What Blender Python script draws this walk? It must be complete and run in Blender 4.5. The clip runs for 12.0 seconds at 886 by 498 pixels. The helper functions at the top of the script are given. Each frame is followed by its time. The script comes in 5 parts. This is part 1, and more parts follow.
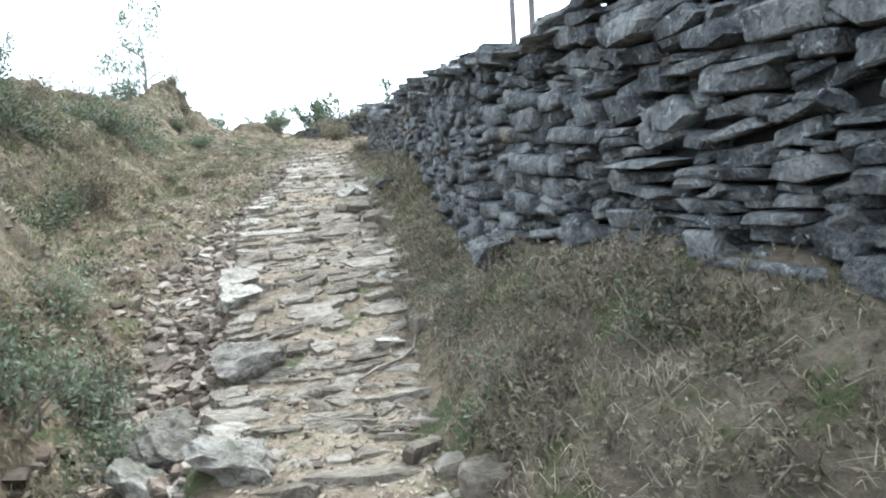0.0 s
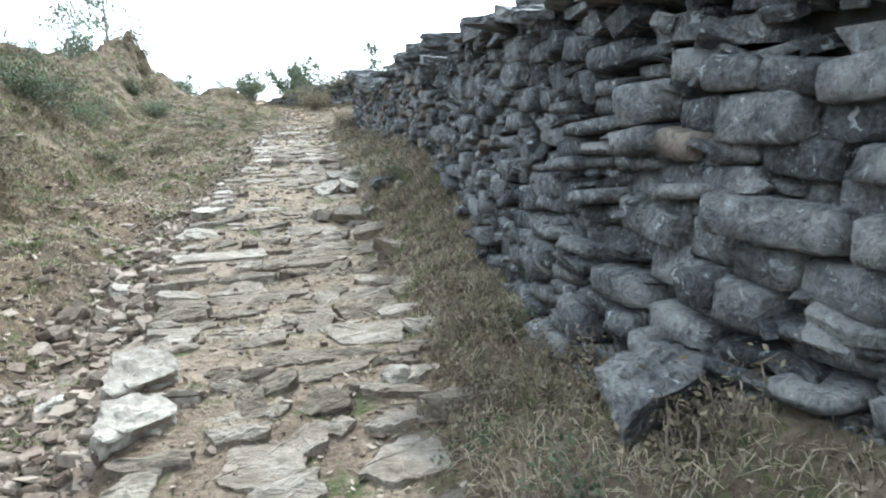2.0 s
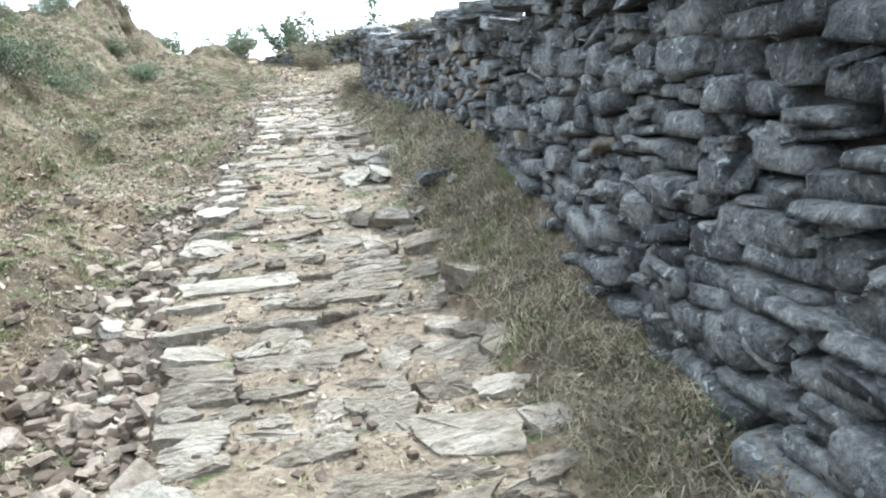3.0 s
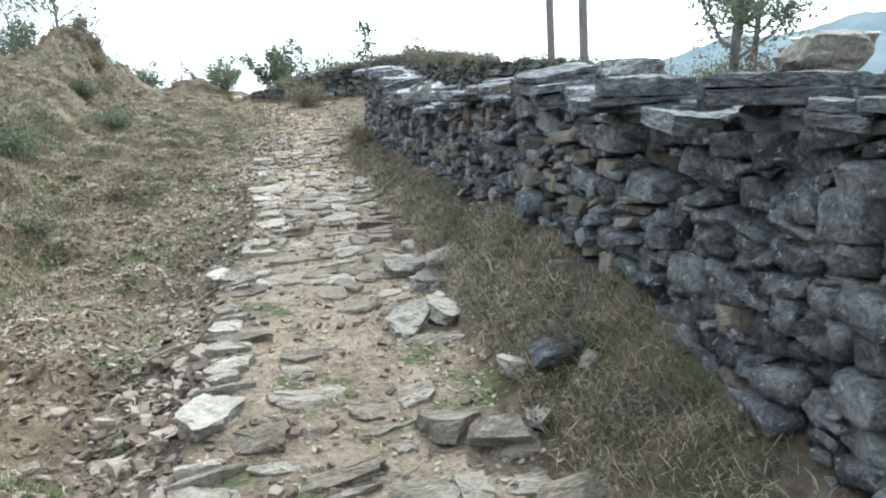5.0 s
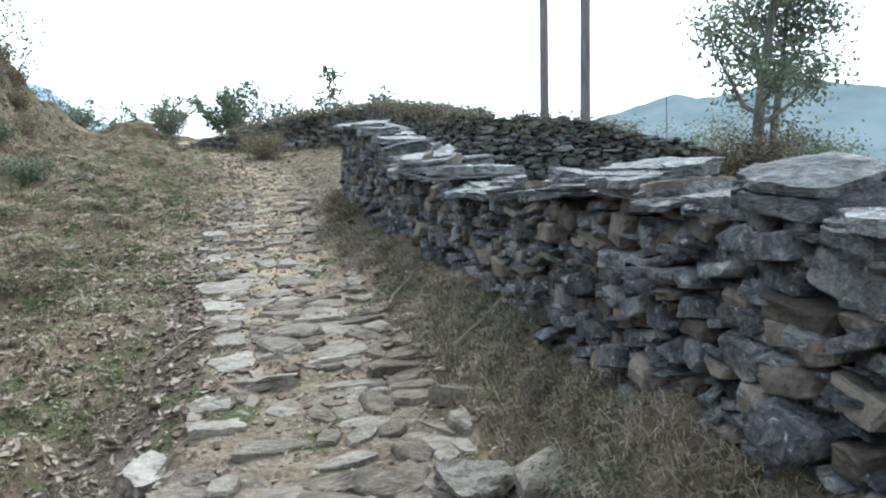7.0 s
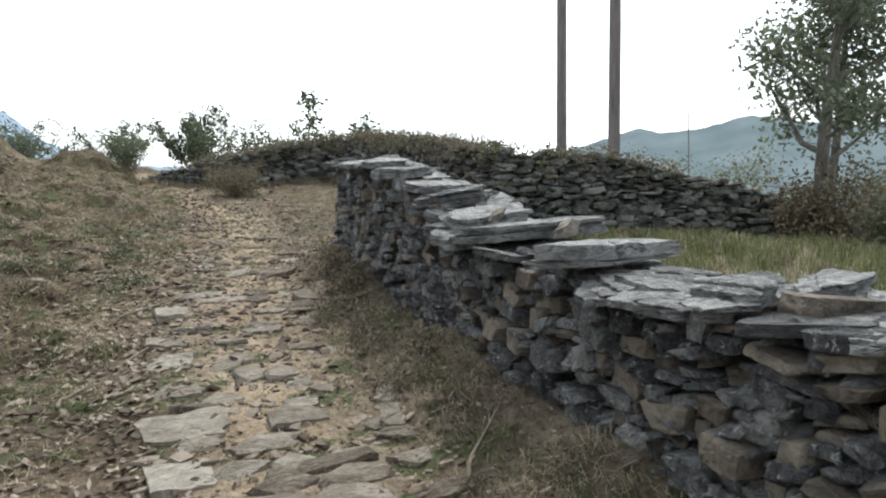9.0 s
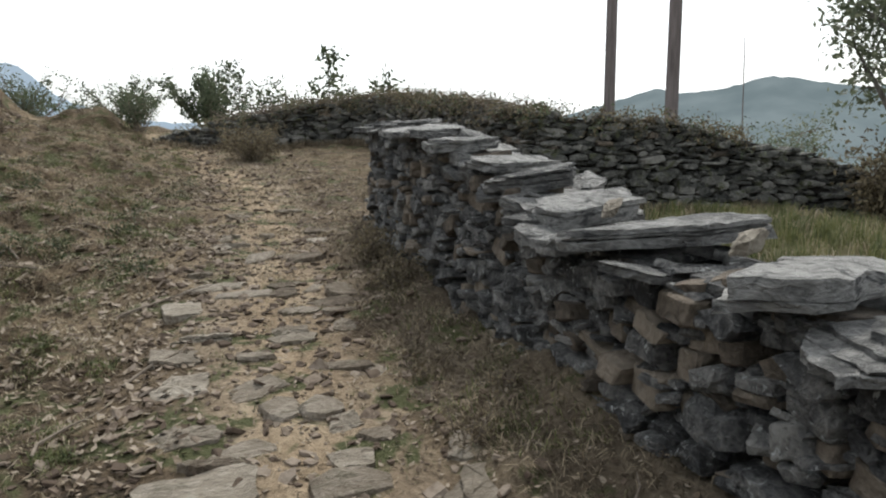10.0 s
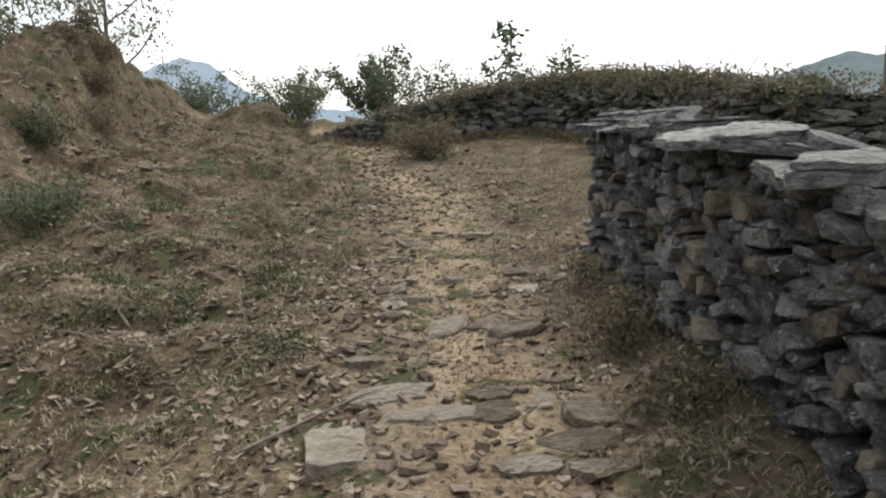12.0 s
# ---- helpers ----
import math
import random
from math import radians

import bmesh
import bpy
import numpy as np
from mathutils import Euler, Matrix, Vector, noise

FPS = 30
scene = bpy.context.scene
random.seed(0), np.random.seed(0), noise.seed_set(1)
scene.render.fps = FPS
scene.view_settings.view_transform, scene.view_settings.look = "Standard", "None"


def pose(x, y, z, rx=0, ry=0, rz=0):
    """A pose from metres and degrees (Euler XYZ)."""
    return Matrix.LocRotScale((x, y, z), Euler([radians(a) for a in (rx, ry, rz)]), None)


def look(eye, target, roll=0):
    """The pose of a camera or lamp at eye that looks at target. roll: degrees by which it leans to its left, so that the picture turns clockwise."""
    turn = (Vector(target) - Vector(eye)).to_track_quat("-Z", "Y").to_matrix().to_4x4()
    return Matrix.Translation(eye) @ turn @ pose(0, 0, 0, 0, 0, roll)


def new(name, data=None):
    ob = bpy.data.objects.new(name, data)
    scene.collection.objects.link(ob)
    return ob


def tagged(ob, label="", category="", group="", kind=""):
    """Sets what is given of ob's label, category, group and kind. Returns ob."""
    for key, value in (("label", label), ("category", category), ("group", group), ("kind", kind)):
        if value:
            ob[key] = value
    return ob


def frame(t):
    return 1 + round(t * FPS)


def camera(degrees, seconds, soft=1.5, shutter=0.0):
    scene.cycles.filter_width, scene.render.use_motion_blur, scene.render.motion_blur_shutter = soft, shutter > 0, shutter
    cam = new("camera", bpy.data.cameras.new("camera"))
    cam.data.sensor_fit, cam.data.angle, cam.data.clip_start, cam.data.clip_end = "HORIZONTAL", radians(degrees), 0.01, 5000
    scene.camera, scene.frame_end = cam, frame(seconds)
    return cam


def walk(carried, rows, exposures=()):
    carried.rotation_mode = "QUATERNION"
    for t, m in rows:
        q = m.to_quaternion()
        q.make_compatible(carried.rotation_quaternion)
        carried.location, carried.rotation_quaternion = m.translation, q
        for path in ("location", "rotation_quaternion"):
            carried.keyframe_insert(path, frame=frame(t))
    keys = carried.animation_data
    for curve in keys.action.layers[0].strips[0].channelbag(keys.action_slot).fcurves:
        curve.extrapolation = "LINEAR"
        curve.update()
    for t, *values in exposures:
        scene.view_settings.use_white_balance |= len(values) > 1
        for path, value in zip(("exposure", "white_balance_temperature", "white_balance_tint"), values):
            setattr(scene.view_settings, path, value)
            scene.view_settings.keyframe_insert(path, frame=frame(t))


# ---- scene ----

PATH = [
    (0, look((0.025, 0.051, 1.630), (0.738, 3.952, 1.104), -3.96)),
    (0.5, look((0.125, 0.601, 1.657), (1.121, 4.436, 1.105), -2.45)),
    (1, look((0.145, 1.102, 1.757), (0.677, 5.029, 1.209), -1.81)),
    (1.5, look((0.054, 1.691, 1.762), (0.637, 5.543, 0.853), -0.65)),
    (2, look((0.122, 2.307, 1.798), (0.946, 6.159, 1.105), -2.28)),
    (2.5, look((0.016, 2.939, 1.850), (0.694, 6.791, 1.012), 0.70)),
    (3, look((-0.084, 3.487, 1.984), (0.758, 7.282, 1.039), -3.05)),
    (3.5, look((-0.166, 4.016, 2.129), (0.562, 7.881, 1.398), -4.21)),
    (3.7, look((-0.231, 4.211, 2.156), (0.596, 8.057, 1.432), -3.42)),
    (5.3, look((-0.188, 5.775, 2.435), (0.822, 9.523, 1.465), -4.29)),
    (5.5, look((-0.187, 6.018, 2.423), (0.962, 9.701, 1.366), -4.36)),
    (6, look((-0.267, 6.606, 2.526), (0.680, 10.387, 1.629), -3.52)),
    (6.5, look((-0.314, 7.058, 2.566), (0.930, 10.787, 1.827), -0.96)),
    (7, look((-0.247, 7.617, 2.612), (1.010, 11.364, 1.992), -1.79)),
    (7.2, look((-0.255, 7.857, 2.597), (1.047, 11.599, 2.044), -2.26)),
    (8.8, look((-0.174, 9.508, 2.733), (1.324, 13.163, 2.103), -1.17)),
    (9, look((-0.158, 9.716, 2.727), (1.287, 13.418, 2.270), -1.04)),
    (9.5, look((-0.145, 10.253, 2.742), (1.085, 14.036, 2.325), 1.27)),
    (10, look((-0.114, 10.746, 2.799), (1.252, 14.444, 2.121), -0.49)),
    (10.5, look((-0.029, 11.275, 2.875), (1.132, 15.053, 2.258), -2.62)),
    (11, look((-0.069, 11.777, 2.899), (0.803, 15.644, 2.364), -2.05)),
    (11.5, look((0.012, 12.274, 2.876), (0.808, 16.163, 2.388), -3.17)),
    (12, look((-0.015, 12.797, 2.921), (0.480, 16.692, 2.161), -2.85)),
]
cam = camera(63.41, 12.0, soft=2.1)
walk(cam, PATH, [(0.0, 1.1, 5440, 3), (0.5, 0.92, 5440, 2), (1.0, 1.0, 5490, 3), (1.5, 0.82, 5590, 4), (2.0, 1.0, 5490, 3), (2.5, 1.15, 5490, 4), (3.0, 1.35, 5490, 3),
                 (3.5, 0.95, 5440, 3), (5.5, 0.75, 5490, 3), (6.0, 1.3, 5440, 3), (6.5, 0.5, 5390, 2), (7.2, 0.4, 5440, 3), (8.8, 0.15, 5990, 6),
                 (9.5, -0.51, 6190, 7), (10.0, -0.41, 6340, 8), (10.5, -0.31, 6340, 8), (11.0, -0.71, 6440, 9), (11.5, -0.78, 6490, 8), (12.0, -0.36, 6490, 9)])

# ---- world, sun, exposure ----
SUN_ELEV, SUN_AZ = 50.0, 28.0          # degrees; azimuth to the right of +y
world = bpy.data.worlds.new("sky")
scene.world = world
world.use_nodes = True
wn = world.node_tree.nodes
sky = wn.new("ShaderNodeTexSky")
sky.sky_type = "NISHITA"
sky.sun_disc = False
sky.sun_elevation = radians(SUN_ELEV)
sky.sun_rotation = radians(SUN_AZ)
sky.dust_density = 2.5
sky.air_density = 1.0
haze = wn.new("ShaderNodeMixRGB")      # thin high cloud whitens the whole sky
tc = wn.new("ShaderNodeTexCoord")
dot = wn.new("ShaderNodeVectorMath")
dot.operation = "DOT_PRODUCT"
dot.inputs[1].default_value = (math.sin(radians(SUN_AZ)) * math.cos(radians(SUN_ELEV)), math.cos(radians(SUN_AZ)) * math.cos(radians(SUN_ELEV)),
                               math.sin(radians(SUN_ELEV)))
cloud = wn.new("ShaderNodeTexNoise")
cloud.inputs["Scale"].default_value = 3.5
cloud.inputs["Detail"].default_value = 5.0
sway = wn.new("ShaderNodeMath")
sway.operation = "MULTIPLY_ADD"
sway.inputs[1].default_value = 0.5
veil = wn.new("ShaderNodeMapRange")    # the cloud is thickest towards the sun
veil.inputs["From Min"].default_value = 0.76
veil.inputs["From Max"].default_value = 0.96
veil.inputs["To Min"].default_value = 0.52
veil.inputs["To Max"].default_value = 0.85
wl = world.node_tree.links
wl.new(tc.outputs["Generated"], dot.inputs[0])
wl.new(tc.outputs["Generated"], cloud.inputs["Vector"])
wl.new(cloud.outputs["Fac"], sway.inputs[0])
wl.new(dot.outputs["Value"], sway.inputs[2])
wl.new(sway.outputs[0], veil.inputs["Value"])
wl.new(veil.outputs[0], haze.inputs[0])
haze.inputs[2].default_value = (19.0, 19.2, 19.3, 1)
world.node_tree.links.new(sky.outputs[0], haze.inputs[1])
world.node_tree.links.new(haze.outputs[0], wn["Background"].inputs[0])
wn["Background"].inputs[1].default_value = 0.125
sun_data = bpy.data.lights.new("sun", "SUN")
sun_data.energy = 3.5
sun_data.angle = radians(2.5)
sun_data.color = (1.0, 0.94, 0.85)
sun = new("sun", sun_data)
_el, _az = radians(SUN_ELEV), radians(SUN_AZ)
sun_dir = Vector((math.sin(_az) * math.cos(_el), math.cos(_az) * math.cos(_el), math.sin(_el)))
sun.matrix_world = look(sun_dir * 60, (0, 0, 0))


# ---- materials ----
def surface(name, colours, scale=3.0, fine=40.0, rough=0.9, bump=0.4, relief=0.02, vary="", spread=0.35,
            spots=None, spot_scale=9.0, spot_edge=0.62, zone="", see_through=0.0, stretch=(1, 1, 1)):
    """A procedural material on world-size noise: colours blend at two scales, spots are lichen or stains,
    vary lets each piece differ, zone mixes by a soil attribute of the mesh."""
    m = bpy.data.materials.new(name)
    m.use_nodes = True
    n, l = m.node_tree.nodes, m.node_tree.links
    bsdf = n["Principled BSDF"]
    bsdf.inputs["Roughness"].default_value = rough
    bsdf.inputs["Specular IOR Level"].default_value = 0.25
    geo = n.new("ShaderNodeNewGeometry")
    mp = n.new("ShaderNodeMapping")
    mp.inputs["Scale"].default_value = stretch
    l.new(geo.outputs["Position"], mp.inputs[0])

    def noise_at(s, detail=6.0, dist=0.0):
        t = n.new("ShaderNodeTexNoise")
        t.inputs["Scale"].default_value = s
        t.inputs["Detail"].default_value = detail
        t.inputs["Roughness"].default_value = 0.65
        t.inputs["Distortion"].default_value = dist
        l.new(mp.outputs[0], t.inputs["Vector"])
        return t.outputs["Fac"]

    big, small = noise_at(scale, 5.0, 0.3), noise_at(fine, 6.0)
    add = n.new("ShaderNodeMath")
    add.operation = "MULTIPLY_ADD"
    l.new(small, add.inputs[0])
    add.inputs[1].default_value = 0.55
    half = n.new("ShaderNodeMath")
    half.operation = "MULTIPLY_ADD"
    l.new(big, half.inputs[0])
    half.inputs[1].default_value = 0.85
    middle = n.new("ShaderNodeMath")
    middle.operation = "MULTIPLY_ADD"
    l.new(noise_at(math.sqrt(scale * fine), 4.0, 0.8), middle.inputs[0])
    middle.inputs[1].default_value = 0.75
    middle.inputs[2].default_value = -0.575
    l.new(middle.outputs[0], half.inputs[2])
    l.new(half.outputs[0], add.inputs[2])
    value = add.outputs[0]
    if vary:
        if vary == "object":
            info = n.new("ShaderNodeObjectInfo").outputs["Random"]
        else:
            info = geo.outputs["Random Per Island"]
        shift = n.new("ShaderNodeMath")
        shift.operation = "MULTIPLY_ADD"
        l.new(info, shift.inputs[0])
        shift.inputs[1].default_value = spread
        low = n.new("ShaderNodeMath")
        low.operation = "SUBTRACT"
        l.new(value, low.inputs[0])
        low.inputs[1].default_value = spread / 2
        l.new(low.outputs[0], shift.inputs[2])
        value = shift.outputs[0]

    def ramp_of(cols, fac):
        r = n.new("ShaderNodeValToRGB")
        e = r.color_ramp.elements
        while len(e) < len(cols):
            e.new(0.5)
        for k, c in enumerate(cols):
            e[k].position = 0.28 + 0.44 * k / max(1, len(cols) - 1)
            e[k].color = (*c, 1)
        l.new(fac, r.inputs[0])
        return r.outputs[0]

    colour = ramp_of(colours, value)
    if zone:
        for attr, cols in zone:
            at = n.new("ShaderNodeAttribute")
            at.attribute_name = attr
            edge = n.new("ShaderNodeMath")       # ragged border between soils
            edge.operation = "MULTIPLY_ADD"
            l.new(small, edge.inputs[0])
            edge.inputs[1].default_value = 0.9
            off = n.new("ShaderNodeMath")
            off.operation = "SUBTRACT"
            l.new(at.outputs["Fac"], off.inputs[0])
            off.inputs[1].default_value = 0.45
            l.new(off.outputs[0], edge.inputs[2])
            cl = n.new("ShaderNodeClamp")
            l.new(edge.outputs[0], cl.inputs[0])
            mul = n.new("ShaderNodeMath")
            mul.operation = "MULTIPLY"
            l.new(cl.outputs[0], mul.inputs[0])
            l.new(at.outputs["Fac"], mul.inputs[1])
            mix = n.new("ShaderNodeMixRGB")
            l.new(mul.outputs[0], mix.inputs[0])
            l.new(colour, mix.inputs[1])
            l.new(ramp_of(cols, value), mix.inputs[2])
            colour = mix.outputs[0]
    if spots:
        sp = noise_at(spot_scale, 4.0, 0.6)
        st = n.new("ShaderNodeMapRange")
        st.inputs["From Min"].default_value = spot_edge
        st.inputs["From Max"].default_value = spot_edge + 0.07
        l.new(sp, st.inputs["Value"])
        mix = n.new("ShaderNodeMixRGB")
        l.new(st.outputs[0], mix.inputs[0])
        l.new(colour, mix.inputs[1])
        mix.inputs[2].default_value = (*spots, 1)
        colour = mix.outputs[0]
    l.new(colour, bsdf.inputs["Base Color"])
    if bump:
        b = n.new("ShaderNodeBump")
        b.inputs["Strength"].default_value = bump
        b.inputs["Distance"].default_value = relief
        l.new(add.outputs[0], b.inputs["Height"])
        l.new(b.outputs[0], bsdf.inputs["Normal"])
    if see_through:
        tr = n.new("ShaderNodeBsdfTranslucent")
        l.new(colour, tr.inputs[0])
        mx = n.new("ShaderNodeMixShader")
        mx.inputs[0].default_value = see_through
        l.new(bsdf.outputs[0], mx.inputs[1])
        l.new(tr.outputs[0], mx.inputs[2])
        l.new(mx.outputs[0], n["Material Output"].inputs[0])
    return m


SOIL = surface("soil", [(0.042, 0.03, 0.018), (0.115, 0.083, 0.051), (0.245, 0.189, 0.123)], 1.6, 34, 0.95, 1.0, 0.07,
               spots=(0.075, 0.08, 0.034), spot_scale=2.8, spot_edge=0.54,
               zone=[("tread", [(0.118, 0.088, 0.06), (0.195, 0.151, 0.107), (0.285, 0.232, 0.17)]),
                     ("verge", [(0.058, 0.045, 0.031), (0.115, 0.09, 0.062), (0.195, 0.158, 0.112)]),
                     ("bank", [(0.045, 0.035, 0.02), (0.1, 0.077, 0.047), (0.195, 0.157, 0.105)]),
                     ("worn", [(0.2, 0.146, 0.092), (0.32, 0.243, 0.16), (0.44, 0.35, 0.24)]),
                     ("damp", [(0.06, 0.05, 0.042), (0.105, 0.086, 0.072), (0.17, 0.142, 0.118)]),
                     ("turf", [(0.07, 0.066, 0.03), (0.115, 0.1, 0.048), (0.18, 0.148, 0.085)])])
STONE_TONES = [(0.042, 0.042, 0.043), (0.1, 0.1, 0.1), (0.185, 0.181, 0.174), (0.3, 0.292, 0.276)]
WALL_STONE = surface("wall_stone", STONE_TONES, 4.0, 60, 0.84, 1.0, 0.07, "object", 0.26, (0.4, 0.41, 0.4), 24.0, 0.6)
WALL_STONE_FILL = surface("wall_stone_fill", STONE_TONES, 4.0, 60, 0.84, 1.0, 0.07, "island", 0.26, (0.4, 0.41, 0.4), 24.0, 0.6)
BROWN_STONE = surface("brown_stone", [(0.07, 0.058, 0.046), (0.15, 0.124, 0.098), (0.24, 0.203, 0.16)], 3.0, 40, 0.9, 0.9,
                      0.05, "object", 0.4)
# backlit shade of the far wall put into darker tones; spots are moss
BACKLIT_TONES = [(0.03, 0.031, 0.028), (0.075, 0.075, 0.068), (0.14, 0.137, 0.124), (0.23, 0.222, 0.2)]
BACKLIT_MOSSY_STONE = surface("backlit_mossy_stone", BACKLIT_TONES, 3.0, 40, 0.9, 0.9, 0.05, "object", 0.42, (0.075, 0.08, 0.045), 6.0, 0.56)
BACKLIT_MOSSY_FILL = surface("backlit_mossy_fill", BACKLIT_TONES, 3.0, 40, 0.9, 0.9, 0.05, "island", 0.42, (0.075, 0.08, 0.045), 6.0, 0.56)
BROWN_FILL = surface("brown_fill", [(0.07, 0.058, 0.046), (0.15, 0.124, 0.098), (0.24, 0.203, 0.16)], 3.0, 40, 0.9, 0.9,
                     0.05, "island", 0.4)
CAP_STONE = surface("cap_stone", [(0.07, 0.07, 0.07), (0.15, 0.148, 0.142), (0.25, 0.246, 0.236), (0.37, 0.362, 0.345)], 4.0, 34, 0.78, 1.0,
                    0.09, "object", 0.3, (0.085, 0.085, 0.085), 7.0, 0.57, stretch=(1, 1, 2.2))
PAVE_TONES = [(0.095, 0.074, 0.054), (0.158, 0.129, 0.097), (0.222, 0.188, 0.147), (0.3, 0.262, 0.214)]
PAVING = surface("paving_stone", PAVE_TONES, 2.6, 40, 0.85, 0.9, 0.045, "object", 0.36, (0.17, 0.148, 0.11), 7.0, 0.56,
                 stretch=(1, 2.2, 1))
PAVING_FILL = surface("paving_fill", PAVE_TONES, 2.6, 40, 0.85, 0.9, 0.045, "island", 0.36, (0.17, 0.148, 0.11), 7.0, 0.56,
                      stretch=(1, 2.2, 1))
PALE_STONE = surface("pale_stone", [(0.165, 0.143, 0.113), (0.245, 0.218, 0.178), (0.335, 0.305, 0.257)], 3.0, 34, 0.85, 0.8, 0.04,
                     "object", 0.25, (0.20, 0.185, 0.155), 8.0, 0.63)
BOULDER_STONE = surface("boulder_stone", [(0.1, 0.085, 0.068), (0.19, 0.168, 0.138), (0.29, 0.265, 0.225)], 5.0, 45, 0.88, 1.0, 0.06, "object", 0.25,
                        (0.16, 0.15, 0.11), 9.0, 0.58)
KERB_STONE = surface("kerb_stone", [(0.155, 0.13, 0.1), (0.255, 0.221, 0.175), (0.37, 0.331, 0.274)], 3.0, 40, 0.85, 0.9, 0.045, "object", 0.3,
                     (0.17, 0.15, 0.115), 7.0, 0.6, stretch=(1, 2.2, 1))
RUBBLE = surface("rubble_stone", [(0.07, 0.05, 0.036), (0.125, 0.094, 0.07), (0.23, 0.188, 0.148)], 3.0, 40, 0.9, 0.6, 0.02,
                 "island", 0.55)
GULLY_STONE = surface("gully_stone", [(0.085, 0.064, 0.048), (0.15, 0.118, 0.09), (0.26, 0.215, 0.172)], 3.0, 40, 0.9, 0.8, 0.03, "object", 0.5)
# near black: shade in the gaps between stones, put into the core's colour
SHADED_CORE = surface("shaded_core", [(0.03, 0.028, 0.026), (0.055, 0.05, 0.045)], 6, 30, 0.95, 0.6, 0.02)
DRY_GRASS = surface("dry_grass", [(0.13, 0.107, 0.068), (0.25, 0.21, 0.142), (0.42, 0.365, 0.26)], 2.0, 20, 0.8, 0, 0,
                    "island", 0.5, see_through=0.3)
BROWN_GRASS = surface("brown_grass", [(0.075, 0.058, 0.039), (0.155, 0.122, 0.083), (0.3, 0.248, 0.175)], 2.0, 20, 0.8, 0, 0,
                      "island", 0.5, see_through=0.25)
GREEN_GRASS = surface("green_grass", [(0.055, 0.072, 0.026), (0.105, 0.118, 0.045), (0.20, 0.19, 0.09)], 1.2, 15, 0.7, 0, 0,
                      "island", 0.4, see_through=0.35)
LITTER = surface("leaf_litter", [(0.06, 0.042, 0.028), (0.13, 0.097, 0.066), (0.28, 0.233, 0.18)], 3.0, 20, 0.85, 0, 0,
                 "island", 0.7)
BARK = surface("bark", [(0.07, 0.062, 0.052), (0.13, 0.118, 0.10), (0.21, 0.195, 0.17)], 5, 60, 0.9, 0.7, 0.015,
               stretch=(1, 1, 0.25))
TWIG = surface("twig", [(0.1, 0.08, 0.062), (0.24, 0.2, 0.16)], 8, 60, 0.9, 0.2, 0.003, "island", 0.5)
POLE_WOOD = surface("pole_wood", [(0.105, 0.088, 0.084), (0.165, 0.14, 0.134), (0.225, 0.195, 0.188)], 6, 60, 0.85, 0.5, 0.006,
                    stretch=(1, 1, 0.08))
LEAF = surface("leaf", [(0.045, 0.062, 0.034), (0.085, 0.108, 0.062), (0.15, 0.17, 0.105)], 4, 20, 0.5, 0, 0, "island", 0.5,
               see_through=0.5)
LEAF_DARK = surface("dark_leaf", [(0.028, 0.04, 0.018), (0.052, 0.066, 0.032), (0.1, 0.115, 0.058)], 4, 20, 0.5, 0, 0, "island", 0.5,
                    see_through=0.25)
LEAF_PALE = surface("pale_leaf", [(0.08, 0.10, 0.06), (0.135, 0.155, 0.10), (0.21, 0.225, 0.16)], 4, 20, 0.45, 0, 0,
                    "island", 0.5, see_through=0.5)
LEAF_DRY = surface("dry_leaf", [(0.075, 0.06, 0.04), (0.14, 0.115, 0.075), (0.235, 0.20, 0.13)], 4, 20, 0.8, 0, 0,
                   "island", 0.5, see_through=0.3)


def painted_haze(name, colour, near, strength):
    """Far slopes with daylight haze painted into glowing colours: a backdrop, mottled by noise between two tones."""
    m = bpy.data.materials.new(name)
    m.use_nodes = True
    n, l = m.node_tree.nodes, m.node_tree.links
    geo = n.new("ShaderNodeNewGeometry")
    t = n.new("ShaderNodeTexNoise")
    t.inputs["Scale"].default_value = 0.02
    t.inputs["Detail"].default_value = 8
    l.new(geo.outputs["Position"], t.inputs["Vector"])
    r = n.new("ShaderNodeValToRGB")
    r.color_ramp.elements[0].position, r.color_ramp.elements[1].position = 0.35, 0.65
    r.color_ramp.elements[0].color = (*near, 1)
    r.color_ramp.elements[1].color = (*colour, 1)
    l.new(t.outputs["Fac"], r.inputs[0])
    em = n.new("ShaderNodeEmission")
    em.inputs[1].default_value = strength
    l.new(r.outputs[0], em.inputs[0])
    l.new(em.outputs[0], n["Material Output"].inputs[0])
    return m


# ---- plan of the ground ----
def curve(pairs):
    a = np.array(pairs, float)
    return lambda v: np.interp(v, a[:, 0], a[:, 1])


path_z = curve([(-40, -5), (-6, -0.9), (0, 0.02), (4, 0.58), (5.1, 0.78), (6.8, 0.92), (8, 1.08), (9.2, 1.19), (10.6, 1.27),
                (12.3, 1.49), (13.5, 1.55), (15.2, 1.7), (17, 1.8), (20, 2.01), (24, 2.36), (27, 2.6), (30, 2.72),
                (36, 2.6), (45, 1.2), (80, -12), (300, -90)])
path_left = curve([(0, -0.5), (4, -0.52), (5.2, -0.55), (7.3, -0.68), (8.9, -0.55), (10.6, -0.5), (11.5, -0.3),
                   (12.4, -0.2), (15.2, -0.14), (16.7, 0.1), (19, 0.5)])
path_right = curve([(0, 0.45), (2.5, 0.5), (4, 0.55), (5.1, 0.6), (6.4, 0.65), (7.9, 0.7), (9.2, 0.76), (10, 0.82),
                    (12, 0.8), (14.6, 0.75), (16.7, 0.95), (19, 1.3)])
